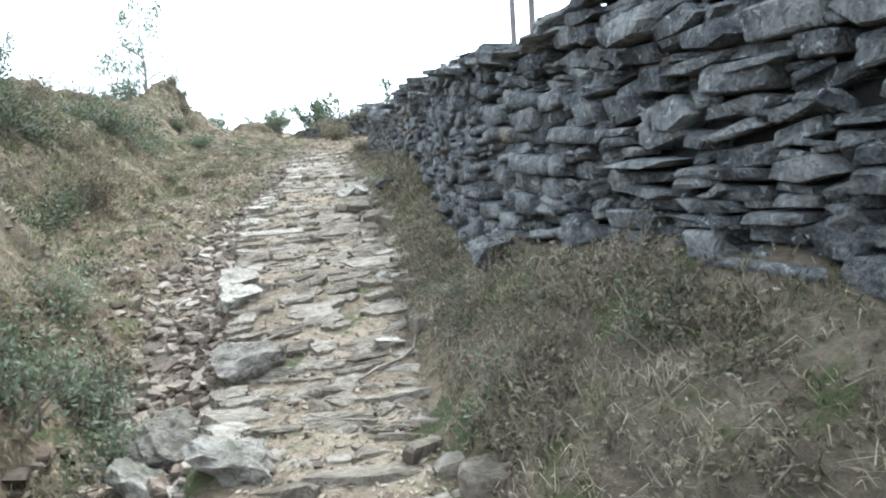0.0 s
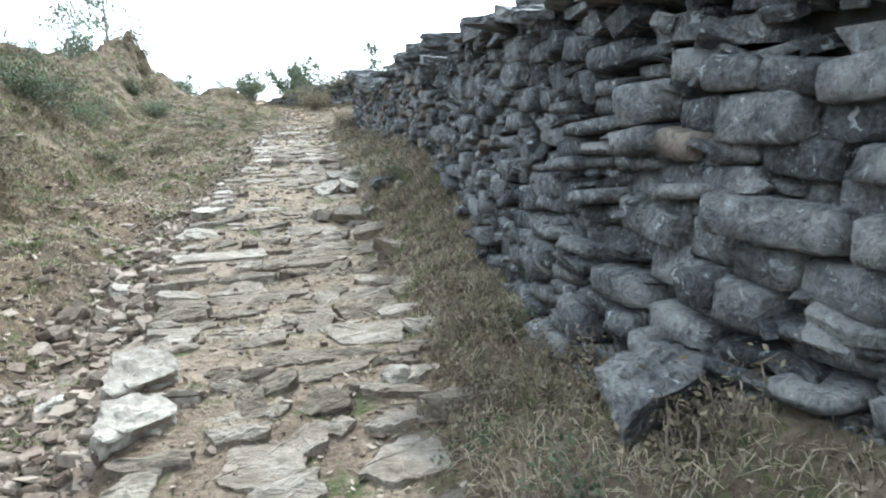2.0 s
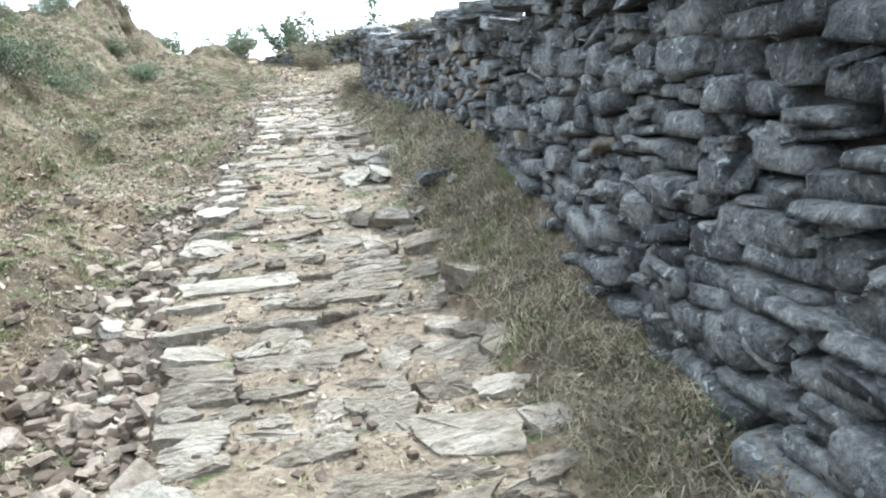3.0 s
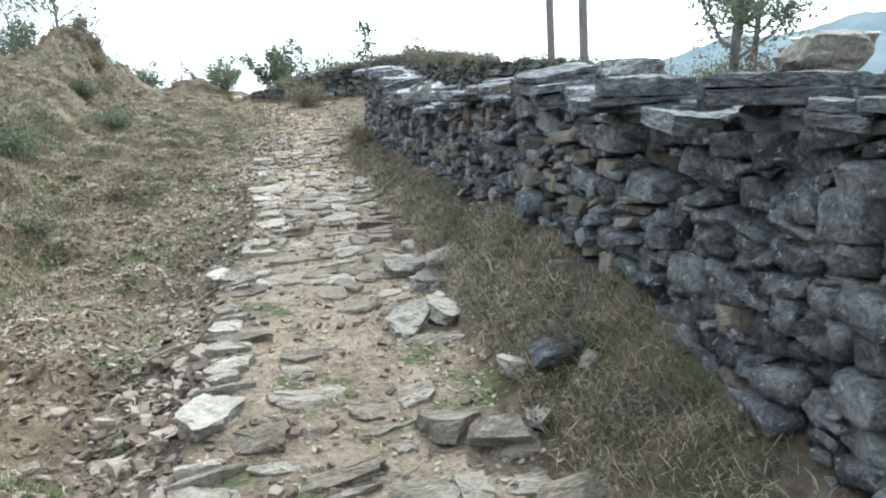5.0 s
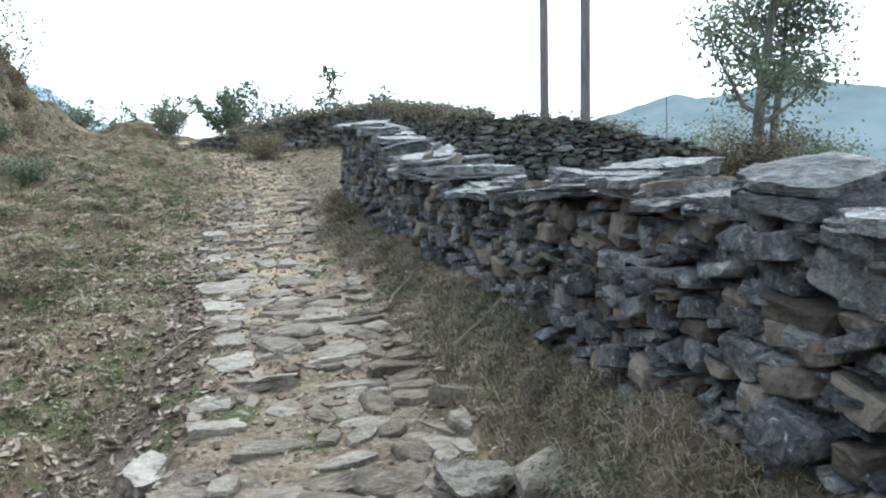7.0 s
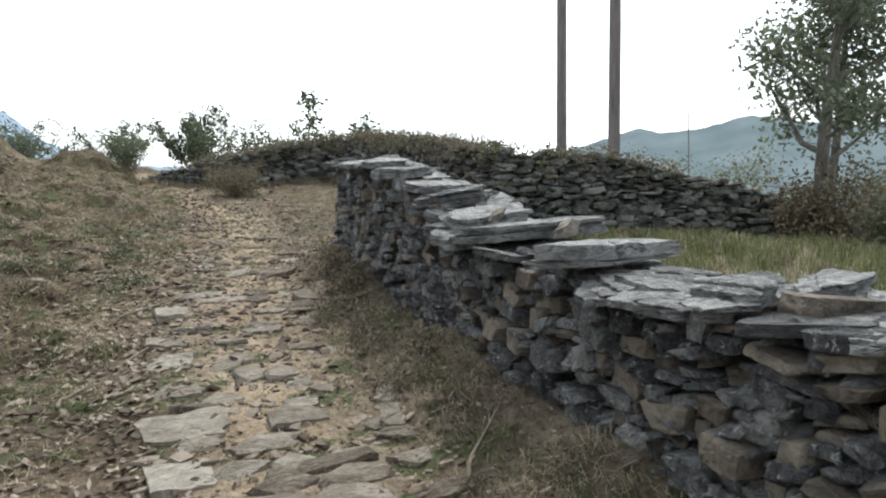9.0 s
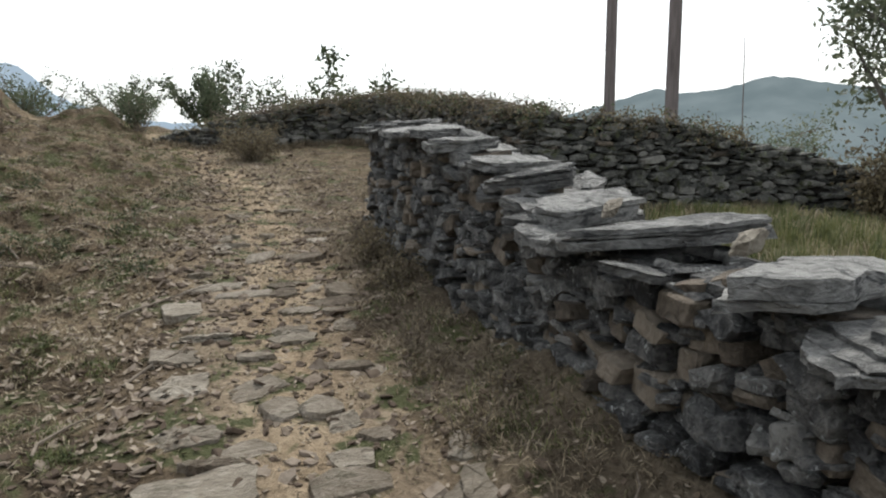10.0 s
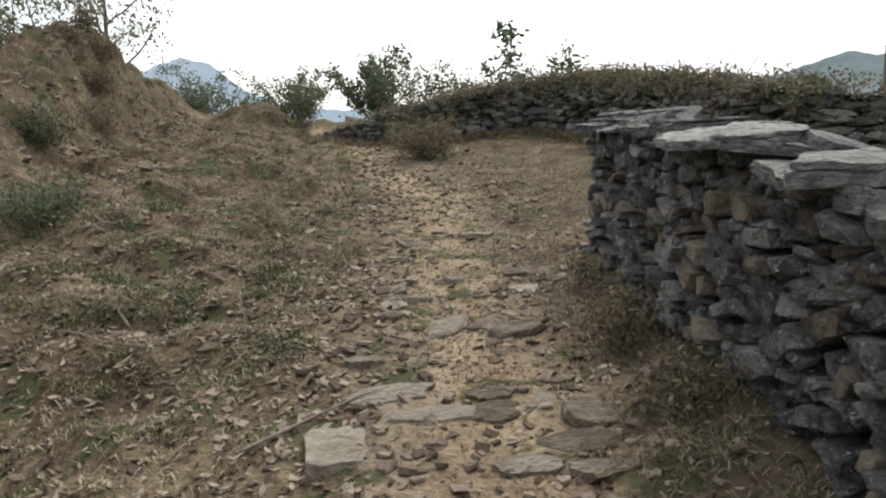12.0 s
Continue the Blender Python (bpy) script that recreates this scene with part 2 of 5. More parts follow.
wall_x = curve([(-3, 1.9), (0.5, 1.62), (1.9, 1.42), (2.5, 1.3), (3.3, 1.24), (4, 1.15), (4.7, 1.11), (5.5, 1.14),
                (6.2, 1.18), (6.8, 1.25), (7.5, 1.25), (8.5, 1.2), (10.5, 1.3), (12.2, 1.35), (14, 1.4), (15.4, 1.38), (16.5, 1.5), (17.8, 1.68), (18.9, 4.0),
                (22, 3.9), (24.5, 3.3), (27, 3.0)])
verge_up = curve([(-2, 1.1), (2, 0.98), (3, 0.75), (4, 0.48), (4.8, 0.15), (6, 0.14), (6.8, 0.36), (8, 0.48), (9.6, 0.46),
                  (11.4, 0.3), (13, 0.24), (15, 0.12), (17, 0.04), (20, 0.05), (25, 0.1)])
wall_top = curve([(-3, 2.5), (3.1, 2.5), (3.25, 2.24), (4, 2.19), (5.2, 2.29), (6.7, 2.36), (7.6, 2.3), (8.2, 2.36),
                  (9.3, 2.42), (10.4, 2.42), (11.2, 2.32), (12.2, 2.32), (13.5, 2.36), (14, 2.48), (15, 2.7), (16.6, 2.8), (17.8, 2.88)])
bank_foot = curve([(-3, -0.95), (2, -1.0), (3.4, -1.12), (5.1, -1.35), (6, -1.75), (7, -2.3), (8.4, -2.5), (9.5, -2.15), (10.6, -1.95), (12.2, -1.95), (14.5, -2.35),
                   (18, -2.7), (22, -3.0), (30, -3.2)])
bank_steep = curve([(0, 1.3), (8, 1.35), (12, 0.85), (16, 0.6), (20, 0.5), (30, 0.3)])
bank_high = curve([(0, 2.0), (9, 2.1), (13, 1.8), (18, 1.5), (24, 1.2), (32, 0.6)])
field_z = curve([(-5, 1.2), (3, 1.45), (6, 1.65), (9, 1.7), (18, 1.72), (26, 1.9), (34, 1.0)])


def smooth(a, b, v):
    t = np.clip((v - a) / (b - a), 0, 1)
    return t * t * (3 - 2 * t)


def lattice(ix, iy, seed):
    h = (ix * 374761393 + iy * 668265263 + seed * 69069) & 0xFFFFFFFF
    h = ((h ^ (h >> 13)) * 1274126177) & 0xFFFFFFFF
    return ((h ^ (h >> 16)) & 0xFFFF) / 65535.0


def rough_noise(x, y, size, seed=0):
    """Value noise from -1 to 1 with lumps of the given size in metres."""
    u, v = np.asarray(x, float) / size, np.asarray(y, float) / size
    iu, iv = np.floor(u).astype(np.int64), np.floor(v).astype(np.int64)
    fu, fv = u - iu, v - iv
    fu, fv = fu * fu * (3 - 2 * fu), fv * fv * (3 - 2 * fv)
    a, b = lattice(iu, iv, seed), lattice(iu + 1, iv, seed)
    c, d = lattice(iu, iv + 1, seed), lattice(iu + 1, iv + 1, seed)
    return 2 * (a + (b - a) * fu + (c - a) * fv + (a - b - c + d) * fu * fv) - 1


def height(x, y):
    x, y = np.asarray(x, float), np.asarray(y, float)
    z = path_z(y)
    xl, xr, xw = path_left(y), path_right(y), wall_x(y)
    # verge that climbs to the wall's foot
    up = np.clip((x - xr) / np.maximum(xw - xr, 0.2), 0, 1.3)
    z = z + np.where(x > xr, verge_up(y) * np.minimum(up, 1) ** 0.85, 0)
    # sunken rubble gully beside the paving, and the track left of it
    gully = smooth(xl + 0.02, xl - 0.14, x) * (1 - smooth(xl - 0.55, xl - 0.85, x)) * smooth(-1, 2, y) * (1 - smooth(10, 13, y))
    z = z - 0.13 * gully
    z = z - 0.1 * smooth(xl, xl - 0.5, x) * (1 - smooth(13, 17, y))
    z = z + 0.12 * np.clip(-x, 0, 3) * smooth(15, 20, y) * (1 - smooth(30, 40, y))
    # left bank
    d = np.clip(bank_foot(y) - x, 0, 400)
    hi, st = bank_high(y), bank_steep(y)
    bank = hi * np.tanh(d * st / hi) + 0.12 * np.clip(d - 2, 0, 40)
    z = z + bank * (1 - smooth(30, 40, y))
    # earth mound with a pinnacle
    m = smooth(-2.95, -4.0, x) * (1 - 0.95 * smooth(-4.3, -5.3, x)) * (smooth(19, 25, y) * (1 - smooth(26.5, 33, y)))
    z = z + (0.82 + 0.2 * rough_noise(x, y, 0.42, 21) + 0.16 * rough_noise(x * 2, y, 0.2, 22)) * m + 0.45 * np.exp(-(((x + 4.0) / 0.36) ** 2 + ((y - 25.6) / 0.7) ** 2))
    # small earth lump near the crest
    z = z + 0.45 * np.exp(-(((x + 1.7) / 0.6) ** 4 + ((y - 27.2) / 0.7) ** 2))
    # the field behind the wall, which falls off to the valley
    f = smooth(xw + 0.15, xw + 0.6, x)
    zf = field_z(y) - 0.28 * np.clip(x - 6.8, 0, 12) - 0.32 * np.clip(x - 18, 0, 250)
    z = z * (1 - f) + zf * f
    z = z - 0.25 * np.clip(-x - 40, 0, 200)
    near = (1 - smooth(25, 60, np.hypot(x, y - 10)))
    tread = smooth(xl - 0.05, xl + 0.1, x) * (1 - smooth(xr - 0.05, xr + 0.15, x))
    lump = rough_noise(x, y, 0.9, 1) * 0.05 + rough_noise(x, y, 0.31, 2) * 0.028 + rough_noise(x, y, 0.13, 3) * 0.014
    z = z + (rough_noise(x, y, 1.1, 10) * 0.16 + rough_noise(x, y, 0.6, 7) * 0.17 + rough_noise(x, y, 0.3, 8) * 0.1) * np.clip((bank + 1.5 * m) / 0.9, 0, 1) * (1 - smooth(30, 36, y))
    z = z + (0.09 * rough_noise(x, y, 0.5, 9) + 0.06 * rough_noise(x, y, 0.22, 19)) * smooth(xl - 0.5, xl - 1.0, x) * near
    rougher = 1 + 2.2 * np.clip(bank / 1.2, 0, 1) * (1 - smooth(28, 34, y))
    ridge = (x > xr) & (x < xw + 0.1)
    z = z + np.where(ridge, np.clip((x - xr) / 0.15, 0, 1) * (0.045 * rough_noise(x, y, 0.28, 14) + 0.03 * rough_noise(x, y, 0.15, 15)), 0) * (1 - smooth(16, 18, y))
    return z + lump * near * (1 - 0.65 * tread) * rougher


# ---- building helpers ----
def raw_mesh(name, verts, faces, material=None):
    me = bpy.data.meshes.new(name)
    me.from_pydata(verts, [], faces)
    me.update()
    if material:
        me.materials.append(material)
    return me


def tri_mesh(name, verts, tris, material):
    """A mesh from numpy arrays of vertices and triangles."""
    me = bpy.data.meshes.new(name)
    verts, tris = np.asarray(verts, np.float32), np.asarray(tris, np.int32)
    me.vertices.add(len(verts))
    me.vertices.foreach_set("co", verts.ravel())
    me.loops.add(tris.size)
    me.loops.foreach_set("vertex_index", tris.ravel())
    me.polygons.add(len(tris))
    me.polygons.foreach_set("loop_start", np.arange(0, tris.size, 3, dtype=np.int32))
    me.polygons.foreach_set("loop_total", np.full(len(tris), 3, np.int32))
    me.update(calc_edges=True)
    me.validate()
    me.materials.append(material)
    return me


def part(name, bm, material, parent, label=""):
    """Links a bmesh or a mesh as one object under a thing or a part."""
    if isinstance(bm, bmesh.types.BMesh):
        me = bpy.data.meshes.new(name)
        bm.to_mesh(me)
        bm.free()
        me.materials.append(material)
    else:
        me = bm
    ob = new(name, me)
    ob.parent = parent
    if label:
        ob["label"] = label
    return ob


def thing(name, place, label, category, group="", kind=""):
    ob = new(name)
    ob.location = place
    ob.empty_display_size = 0.1
    return tagged(ob, label, category, group, kind)


def worn_block(name, seed, material, skew=0.22, lumps=0.06, worn=0.14):
    """A wall stone in a unit box: a skewed block with rounded, chipped rims and faint beds, open at its hidden back."""
    r = random.Random(seed)
    bm = bmesh.new()
    grid = (-1.0, -0.74, 0.0, 0.74, 1.0)
    corner = {(a, c): (r.uniform(0, skew), r.uniform(0, skew * 1.3)) for a in (-1, 1) for c in (-1, 1)}
    peak = {(a, c): r.uniform(0, 0.16) for a in (-1, 1) for c in (-1, 1)}
    off = Vector((seed * 1.31, seed * 0.77, seed * 0.53))
    made = {}

    def vert(p):
        if p not in made:
            x, y, z = p
            rims = sum(abs(c) == 1 for c in p)
            f = 1 - worn * (0.0, 0.0, 0.5, 1.0)[rims]
            wa, wc = (x + 1) / 2, (z + 1) / 2
            mix = lambda g: g(-1, -1) * (1 - wa) * (1 - wc) + g(1, -1) * wa * (1 - wc) + g(-1, 1) * (1 - wa) * wc + g(1, 1) * wa * wc
            px = x * (1 - mix(lambda a, c: corner[a, c][0]) * abs(x)) * f
            pz = z * (1 - mix(lambda a, c: corner[a, c][1]) * abs(z)) * f
            py = y * f - mix(lambda a, c: peak[a, c]) * (y > 0)
            q = Vector((px * 1.6, py * 1.6, pz * 2.6)) + off
            d = noise.noise_vector(q) * lumps + noise.noise_vector(q * 2.7) * lumps * 0.5
            made[p] = bm.verts.new((0.5 * (px + d.x), 0.5 * (py + d.y), 0.5 * (pz + d.z)))
        return made[p]

    for ax, side in ((0, -1), (0, 1), (1, 1), (2, -1), (2, 1)):
        for i in range(4):
            for j in range(4):
                quad = []
                for u, v in ((i, j), (i + 1, j), (i + 1, j + 1), (i, j + 1)):
                    p = [0.0, 0.0, 0.0]
                    p[ax], p[(ax + 1) % 3], p[(ax + 2) % 3] = float(side), grid[u], grid[v]
                    quad.append(vert(tuple(p)))
                bm.faces.new(quad if side > 0 else quad[::-1])
    me = bpy.data.meshes.new(name)
    bm.to_mesh(me)
    bm.free()
    me.polygons.foreach_set("use_smooth", np.ones(len(me.polygons), bool))
    me.set_sharp_from_angle(angle=radians(42))
    me.materials.append(material)
    return me


def slate_mesh(name, seed, material, corners=5, layers=2, ragged=0.05):
    """A split slab in a unit box: straight broken edges with chipped corners; upper beds have broken away along one side."""
    r = random.Random(seed)
    bm = bmesh.new()
    turn = math.pi / corners + r.uniform(-0.3, 0.3)
    knots = []
    for k in range(corners):
        a = turn + 2 * math.pi * (k + r.uniform(-0.22, 0.22)) / corners
        s = 0.5 / max(abs(math.cos(a)), abs(math.sin(a))) ** 0.85 * r.uniform(0.84, 1.0)
        knots.append(Vector((math.cos(a) * s, math.sin(a) * s, 0)))
    outline = []
    for k in range(corners):
        p, q = knots[k], knots[(k + 1) % corners]
        for f in (0.06, 0.3, 0.5, 0.74, 0.94):
            c = p.lerp(q, f + r.uniform(-0.04, 0.04))
            outline.append(c * (1 + r.uniform(-ragged, ragged)))
    n = len(outline)
    cuts = [-0.5] + sorted(r.uniform(-0.2, 0.3) for k in range(layers - 1)) + [0.5]
    tip = (r.gauss(0, 0.16), r.gauss(0, 0.16))
    broken = Vector((math.cos(turn * 5), math.sin(turn * 5), 0))
    lost = 0.0
    for k in range(layers):
        low, high, mid = [], [], []
        top = cuts[k + 1]
        for p in outline:
            over = max(0.0, p.dot(broken) - (0.5 - lost))
            c = p - broken * over * 0.95 + Vector((r.uniform(-0.02, 0.02), r.uniform(-0.02, 0.02), 0))
            slope = tip[0] * c.x + tip[1] * c.y
            low.append(bm.verts.new(c * r.uniform(0.9, 1.0) + Vector((0, 0, cuts[k] + (slope if k else 0)))))
            high.append(bm.verts.new(c * r.uniform(0.93, 1.0) + Vector((0, 0, top - r.uniform(0.02, 0.14) + slope))))
            mid.append(bm.verts.new(Vector((c.x * 0.6, c.y * 0.6, top + r.uniform(-0.07, 0.05) + slope * 0.6))))
        heart = bm.verts.new((sum(v.co.x for v in mid) / n, sum(v.co.y for v in mid) / n, top))
        for j in range(n):
            i = (j + 1) % n
            bm.faces.new((low[j], low[i], high[i], high[j]))
            bm.faces.new((high[j], high[i], mid[i], mid[j]))
            bm.faces.new((mid[j], mid[i], heart))
        if k == 0:
            bm.faces.new(low[::-1])
        lost += r.uniform(0.12, 0.4)
    me = bpy.data.meshes.new(name)
    bm.to_mesh(me)
    bm.free()
    me.materials.append(material)
    return me


def carved_mesh(name, seed, material, planes, rough, grain, detail=3):
    """A ball cut down by planes to a broken rock in a unit box, with chipped edges and uneven faces."""
    bm = bmesh.new()
    bmesh.ops.create_icosphere(bm, subdivisions=detail, radius=0.95)
    off = Vector((seed * 1.7, seed * 0.9, 3.0))
    for v in bm.verts:
        for n, d in planes:
            over = v.co.dot(n) - d
            if over > 0:
                v.co -= n * over * 0.98
        q = Vector((v.co.x * grain[0], v.co.y * grain[1], v.co.z * grain[2]))
        v.co += v.co.normalized() * (noise.fractal(q + off, 1.0, 2.0, 4) * rough)
    lo = [min(v.co[i] for v in bm.verts) for i in range(3)]
    hi = [max(v.co[i] for v in bm.verts) for i in range(3)]
    for v in bm.verts:
        v.co = Vector([(v.co[i] - lo[i]) / (hi[i] - lo[i]) - 0.5 for i in range(3)])
    me = bpy.data.meshes.new(name)
    bm.to_mesh(me)
    bm.free()
    me.materials.append(material)
    return me


def boulder_mesh(name, seed, material, rough=0.04, detail=4):
    """A broken angular rock: a skewed block with a few corners struck off."""
    r = random.Random(seed)
    planes = []
    for ax in range(3):
        for sg in (-1, 1):
            n = Vector([sg if i == ax else 0 for i in range(3)]) + Vector((r.gauss(0, 0.28), r.gauss(0, 0.28), r.gauss(0, 0.28)))
            planes.append((n.normalized(), r.uniform(0.34, 0.5)))
    for k in range(5):
        n = Vector((r.gauss(0, 1), r.gauss(0, 1), r.gauss(0, 0.8))).normalized()
        planes.append((n, r.uniform(0.38, 0.55)))
    return carved_mesh(name, seed, material, planes, rough, (4, 4, 4), detail)


def slab_mesh(name, seed, material, sides=6, thick=0.3, rough=0.05, detail=4):
    """A rough split slab: an uneven many-sided outline, nearly flat above and below, ragged at the rim."""
    r = random.Random(seed)
    planes = [(Vector((r.gauss(0, 0.1), r.gauss(0, 0.1), 1)).normalized(), thick), (Vector((r.gauss(0, 0.1), r.gauss(0, 0.1), -1)).normalized(), thick)]
    for k in range(sides):
        a = 2 * math.pi * (k + r.uniform(-0.3, 0.3)) / sides
        planes.append((Vector((math.cos(a), math.sin(a), r.gauss(0, 0.35))).normalized(), r.uniform(0.5, 0.78)))
    return carved_mesh(name, seed, material, planes, rough, (3, 3, 9), detail)


def shard_mesh(name, seed, material, corners=6, boxy=0.6):
    """A building stone: an uneven polygon on its outer face, running back into the wall."""
    r = random.Random(seed)
    bm = bmesh.new()
    n = r.choice((corners - 1, corners, corners + 1))
    turn = r.uniform(0, 6.28)
    ring = []
    for k in range(n):
        a = turn + 2 * math.pi * (k + r.uniform(-0.3, 0.3)) / n
        cx, cz = math.cos(a), math.sin(a)
        s = 0.5 / max(abs(cx), abs(cz)) ** boxy * r.uniform(0.86, 1.04)
        ring.append((cx * s, cz * s))
    for (x, z) in ring:
        g2 = r.uniform(0.8, 0.95)
        for y, f in ((0.5, g2), (0.5 - r.uniform(0.08, 0.16), 1.0), (-0.5, r.uniform(0.8, 1.0))):
            bm.verts.new((x * f, y + r.uniform(-0.06, 0.03), z * f))
    res = bmesh.ops.convex_hull(bm, input=bm.verts)
    bmesh.ops.delete(bm, geom=[q for q in res["geom_interior"] if isinstance(q, bmesh.types.BMVert)], context="VERTS")
    me = bpy.data.meshes.new(name)
    bm.to_mesh(me)
    bm.free()
    me.materials.append(material)
    return me


def plate_mesh(name, seed, material, corners=7):
    """A paving slab: an uneven polygon with a worn upper rim."""
    r = random.Random(seed)
    bm = bmesh.new()
    turn = r.uniform(0, 6.28)
    for k in range(corners):
        a = turn + 2 * math.pi * (k + r.uniform(-0.32, 0.32)) / corners
        cx, cy = math.cos(a), math.sin(a)
        s = 0.5 / max(abs(cx), abs(cy)) ** 0.7 * r.uniform(0.8, 1.04)
        for z, f in ((0.5 + r.uniform(-0.14, 0), r.uniform(0.8, 0.92)), (0.22 + r.uniform(-0.1, 0.1), 1.0), (-0.5, 0.95)):
            bm.verts.new((cx * s * f, cy * s * f, z))
    res = bmesh.ops.convex_hull(bm, input=bm.verts)
    bmesh.ops.delete(bm, geom=[q for q in res["geom_interior"] if isinstance(q, bmesh.types.BMVert)], context="VERTS")
    me = bpy.data.meshes.new(name)
    bm.to_mesh(me)
    bm.free()
    me.materials.append(material)
    return me


def arrays_of(me):
    v = np.empty(len(me.vertices) * 3, np.float32)
    me.vertices.foreach_get("co", v)
    me.calc_loop_triangles()
    t = np.empty(len(me.loop_triangles) * 3, np.int32)
    me.loop_triangles.foreach_get("vertices", t)
    return v.reshape(-1, 3), t.reshape(-1, 3)


class Heap:
    """Gathers many small meshes into one."""

    def __init__(self):
        self.v, self.t, self.n = [], [], 0

    def add(self, arrays, m):
        v, t = arrays
        a = np.array(m)
        self.v.append(v @ a[:3, :3].T + a[:3, 3])
        self.t.append(t + self.n)
        self.n += len(v)

    def mesh(self, name, material):
        me = tri_mesh(name, np.concatenate(self.v), np.concatenate(self.t), material)
        me.polygons.foreach_set("use_smooth", np.zeros(len(me.polygons), bool))
        return me


def trs(x, y, z, rx, ry, rz, sx, sy, sz):
    return Matrix.LocRotScale((x, y, z), Euler((rx, ry, rz)), (sx, sy, sz))


def set_stone(name, me, m, parent):
    ob = new(name, me)
    ob.parent = parent
    ob.matrix_basis = m
    return ob


def blades(name, x, y, z, high, wide, lean, material, seed=0, sink=0.01):
    """Grass: one curved three-triangle blade for each root."""
    g = np.random.RandomState(seed)
    n = len(x)
    a = g.uniform(0, 2 * np.pi, n)
    b = a + g.uniform(-0.6, 0.6, n) + np.pi / 2
    h = high * g.uniform(0.55, 1.25, n)
    le = lean * g.uniform(0.2, 1.3, n) * h
    w = wide * g.uniform(0.6, 1.3, n) / 2
    root = np.stack([x, y, z - sink], 1)
    side = np.stack([np.cos(b) * w, np.sin(b) * w, 0 * w], 1)
    mid = root + np.stack([np.cos(a) * le * 0.35, np.sin(a) * le * 0.35, h * 0.6], 1)
    tip = root + np.stack([np.cos(a) * le, np.sin(a) * le, np.maximum(h * (1 - 0.35 * le / np.maximum(h, 1e-4)), 0.01)], 1)
    v = np.stack([root - side, root + side, mid - side * 0.8, mid + side * 0.8, tip], 1).reshape(-1, 3)
    k = (np.arange(n) * 5)[:, None]
    t = np.concatenate([k + [0, 1, 3], k + [0, 3, 2], k + [2, 3, 4]])
    return tri_mesh(name, v, t, material)


def flakes(name, x, y, z, size, material, seed=0, tilt=0.5):
    """Fallen leaves and chips: small bent four-triangle flakes that lie about."""
    g = np.random.RandomState(seed)
    n = len(x)
    a = g.uniform(0, 2 * np.pi, n)
    s = size * g.uniform(0.5, 1.4, n)
    c = np.stack([x, y, z], 1)
    u = np.stack([np.cos(a), np.sin(a), g.uniform(-tilt, tilt, n)], 1) * s[:, None]
    w = np.stack([-np.sin(a), np.cos(a), g.uniform(-tilt, tilt, n)], 1) * (s * g.uniform(0.3, 0.6, n))[:, None]
    up = np.stack([0 * s, 0 * s, s * g.uniform(0.05, 0.3, n)], 1)
    v = np.stack([c - u + up, c + w * 0.9 + up * 0.3, c + u + up, c - w + up * 0.3, c - up * 0.2], 1).reshape(-1, 3)
    k = (np.arange(n) * 5)[:, None]
    t = np.concatenate([k + [0, 4, 1], k + [1, 4, 2], k + [2, 4, 3], k + [3, 4, 0]])
    return tri_mesh(name, v, t, material)


def tube_arrays(points, radii, sides=6):
    """A tapered round branch along points."""
    vs, ts = [], []
    n = len(points)
    for i, (p, r) in enumerate(zip(points, radii)):
        d = (Vector(points[min(i + 1, n - 1)]) - Vector(points[max(i - 1, 0)])).normalized()
        q = d.to_track_quat("Z", "Y")
        for k in range(sides):
            a = 2 * math.pi * k / sides
            vs.append(Vector(p) + q @ Vector((math.cos(a) * r, math.sin(a) * r, 0)))
    for i in range(n - 1):
        for k in range(sides):
            a, b = i * sides + k, i * sides + (k + 1) % sides
            c, d = a + sides, b + sides
            ts += [(a, b, d), (a, d, c)]
    top = (n - 1) * sides
    ts += [(top, top + k, top + k + 1) for k in range(1, sides - 1)]
    return np.array([tuple(v) for v in vs], np.float32), np.array(ts, np.int32)


def limb_line(r, start, direction, length, wander=0.25, steps=5, rise=0.1):
    pts = [Vector(start)]
    d = Vector(direction).normalized()
    for k in range(steps):
        d = (d + Vector((r.gauss(0, wander), r.gauss(0, wander), r.gauss(0, wander) + rise))).normalized()
        pts.append(pts[-1] + d * length / steps)
    return pts


def leaf_cloud(name, centres, spread, count, size, material, seed):
    """Many small pointed leaves scattered about the twig ends."""
    g = np.random.RandomState(seed)
    c = np.array(centres, float)
    i = g.randint(0, len(c), count)
    p = c[i] + np.clip(g.normal(0, 1, (count, 3)), -2, 2) * spread
    u = g.normal(0, 1, (count, 3))
    u /= np.linalg.norm(u, axis=1)[:, None]
    w = np.cross(u, g.normal(0, 1, (count, 3)))
    w /= np.linalg.norm(w, axis=1)[:, None]
    s = (size * g.uniform(0.6, 1.35, count))[:, None]
    v = np.stack([p - u * s * 0.5, p + w * s * 0.22, p + u * s * 0.5, p - w * s * 0.22], 1).reshape(-1, 3)
    k = (np.arange(count) * 4)[:, None]
    t = np.concatenate([k + [0, 1, 2], k + [0, 2, 3]])
    return tri_mesh(name, v, t, material)


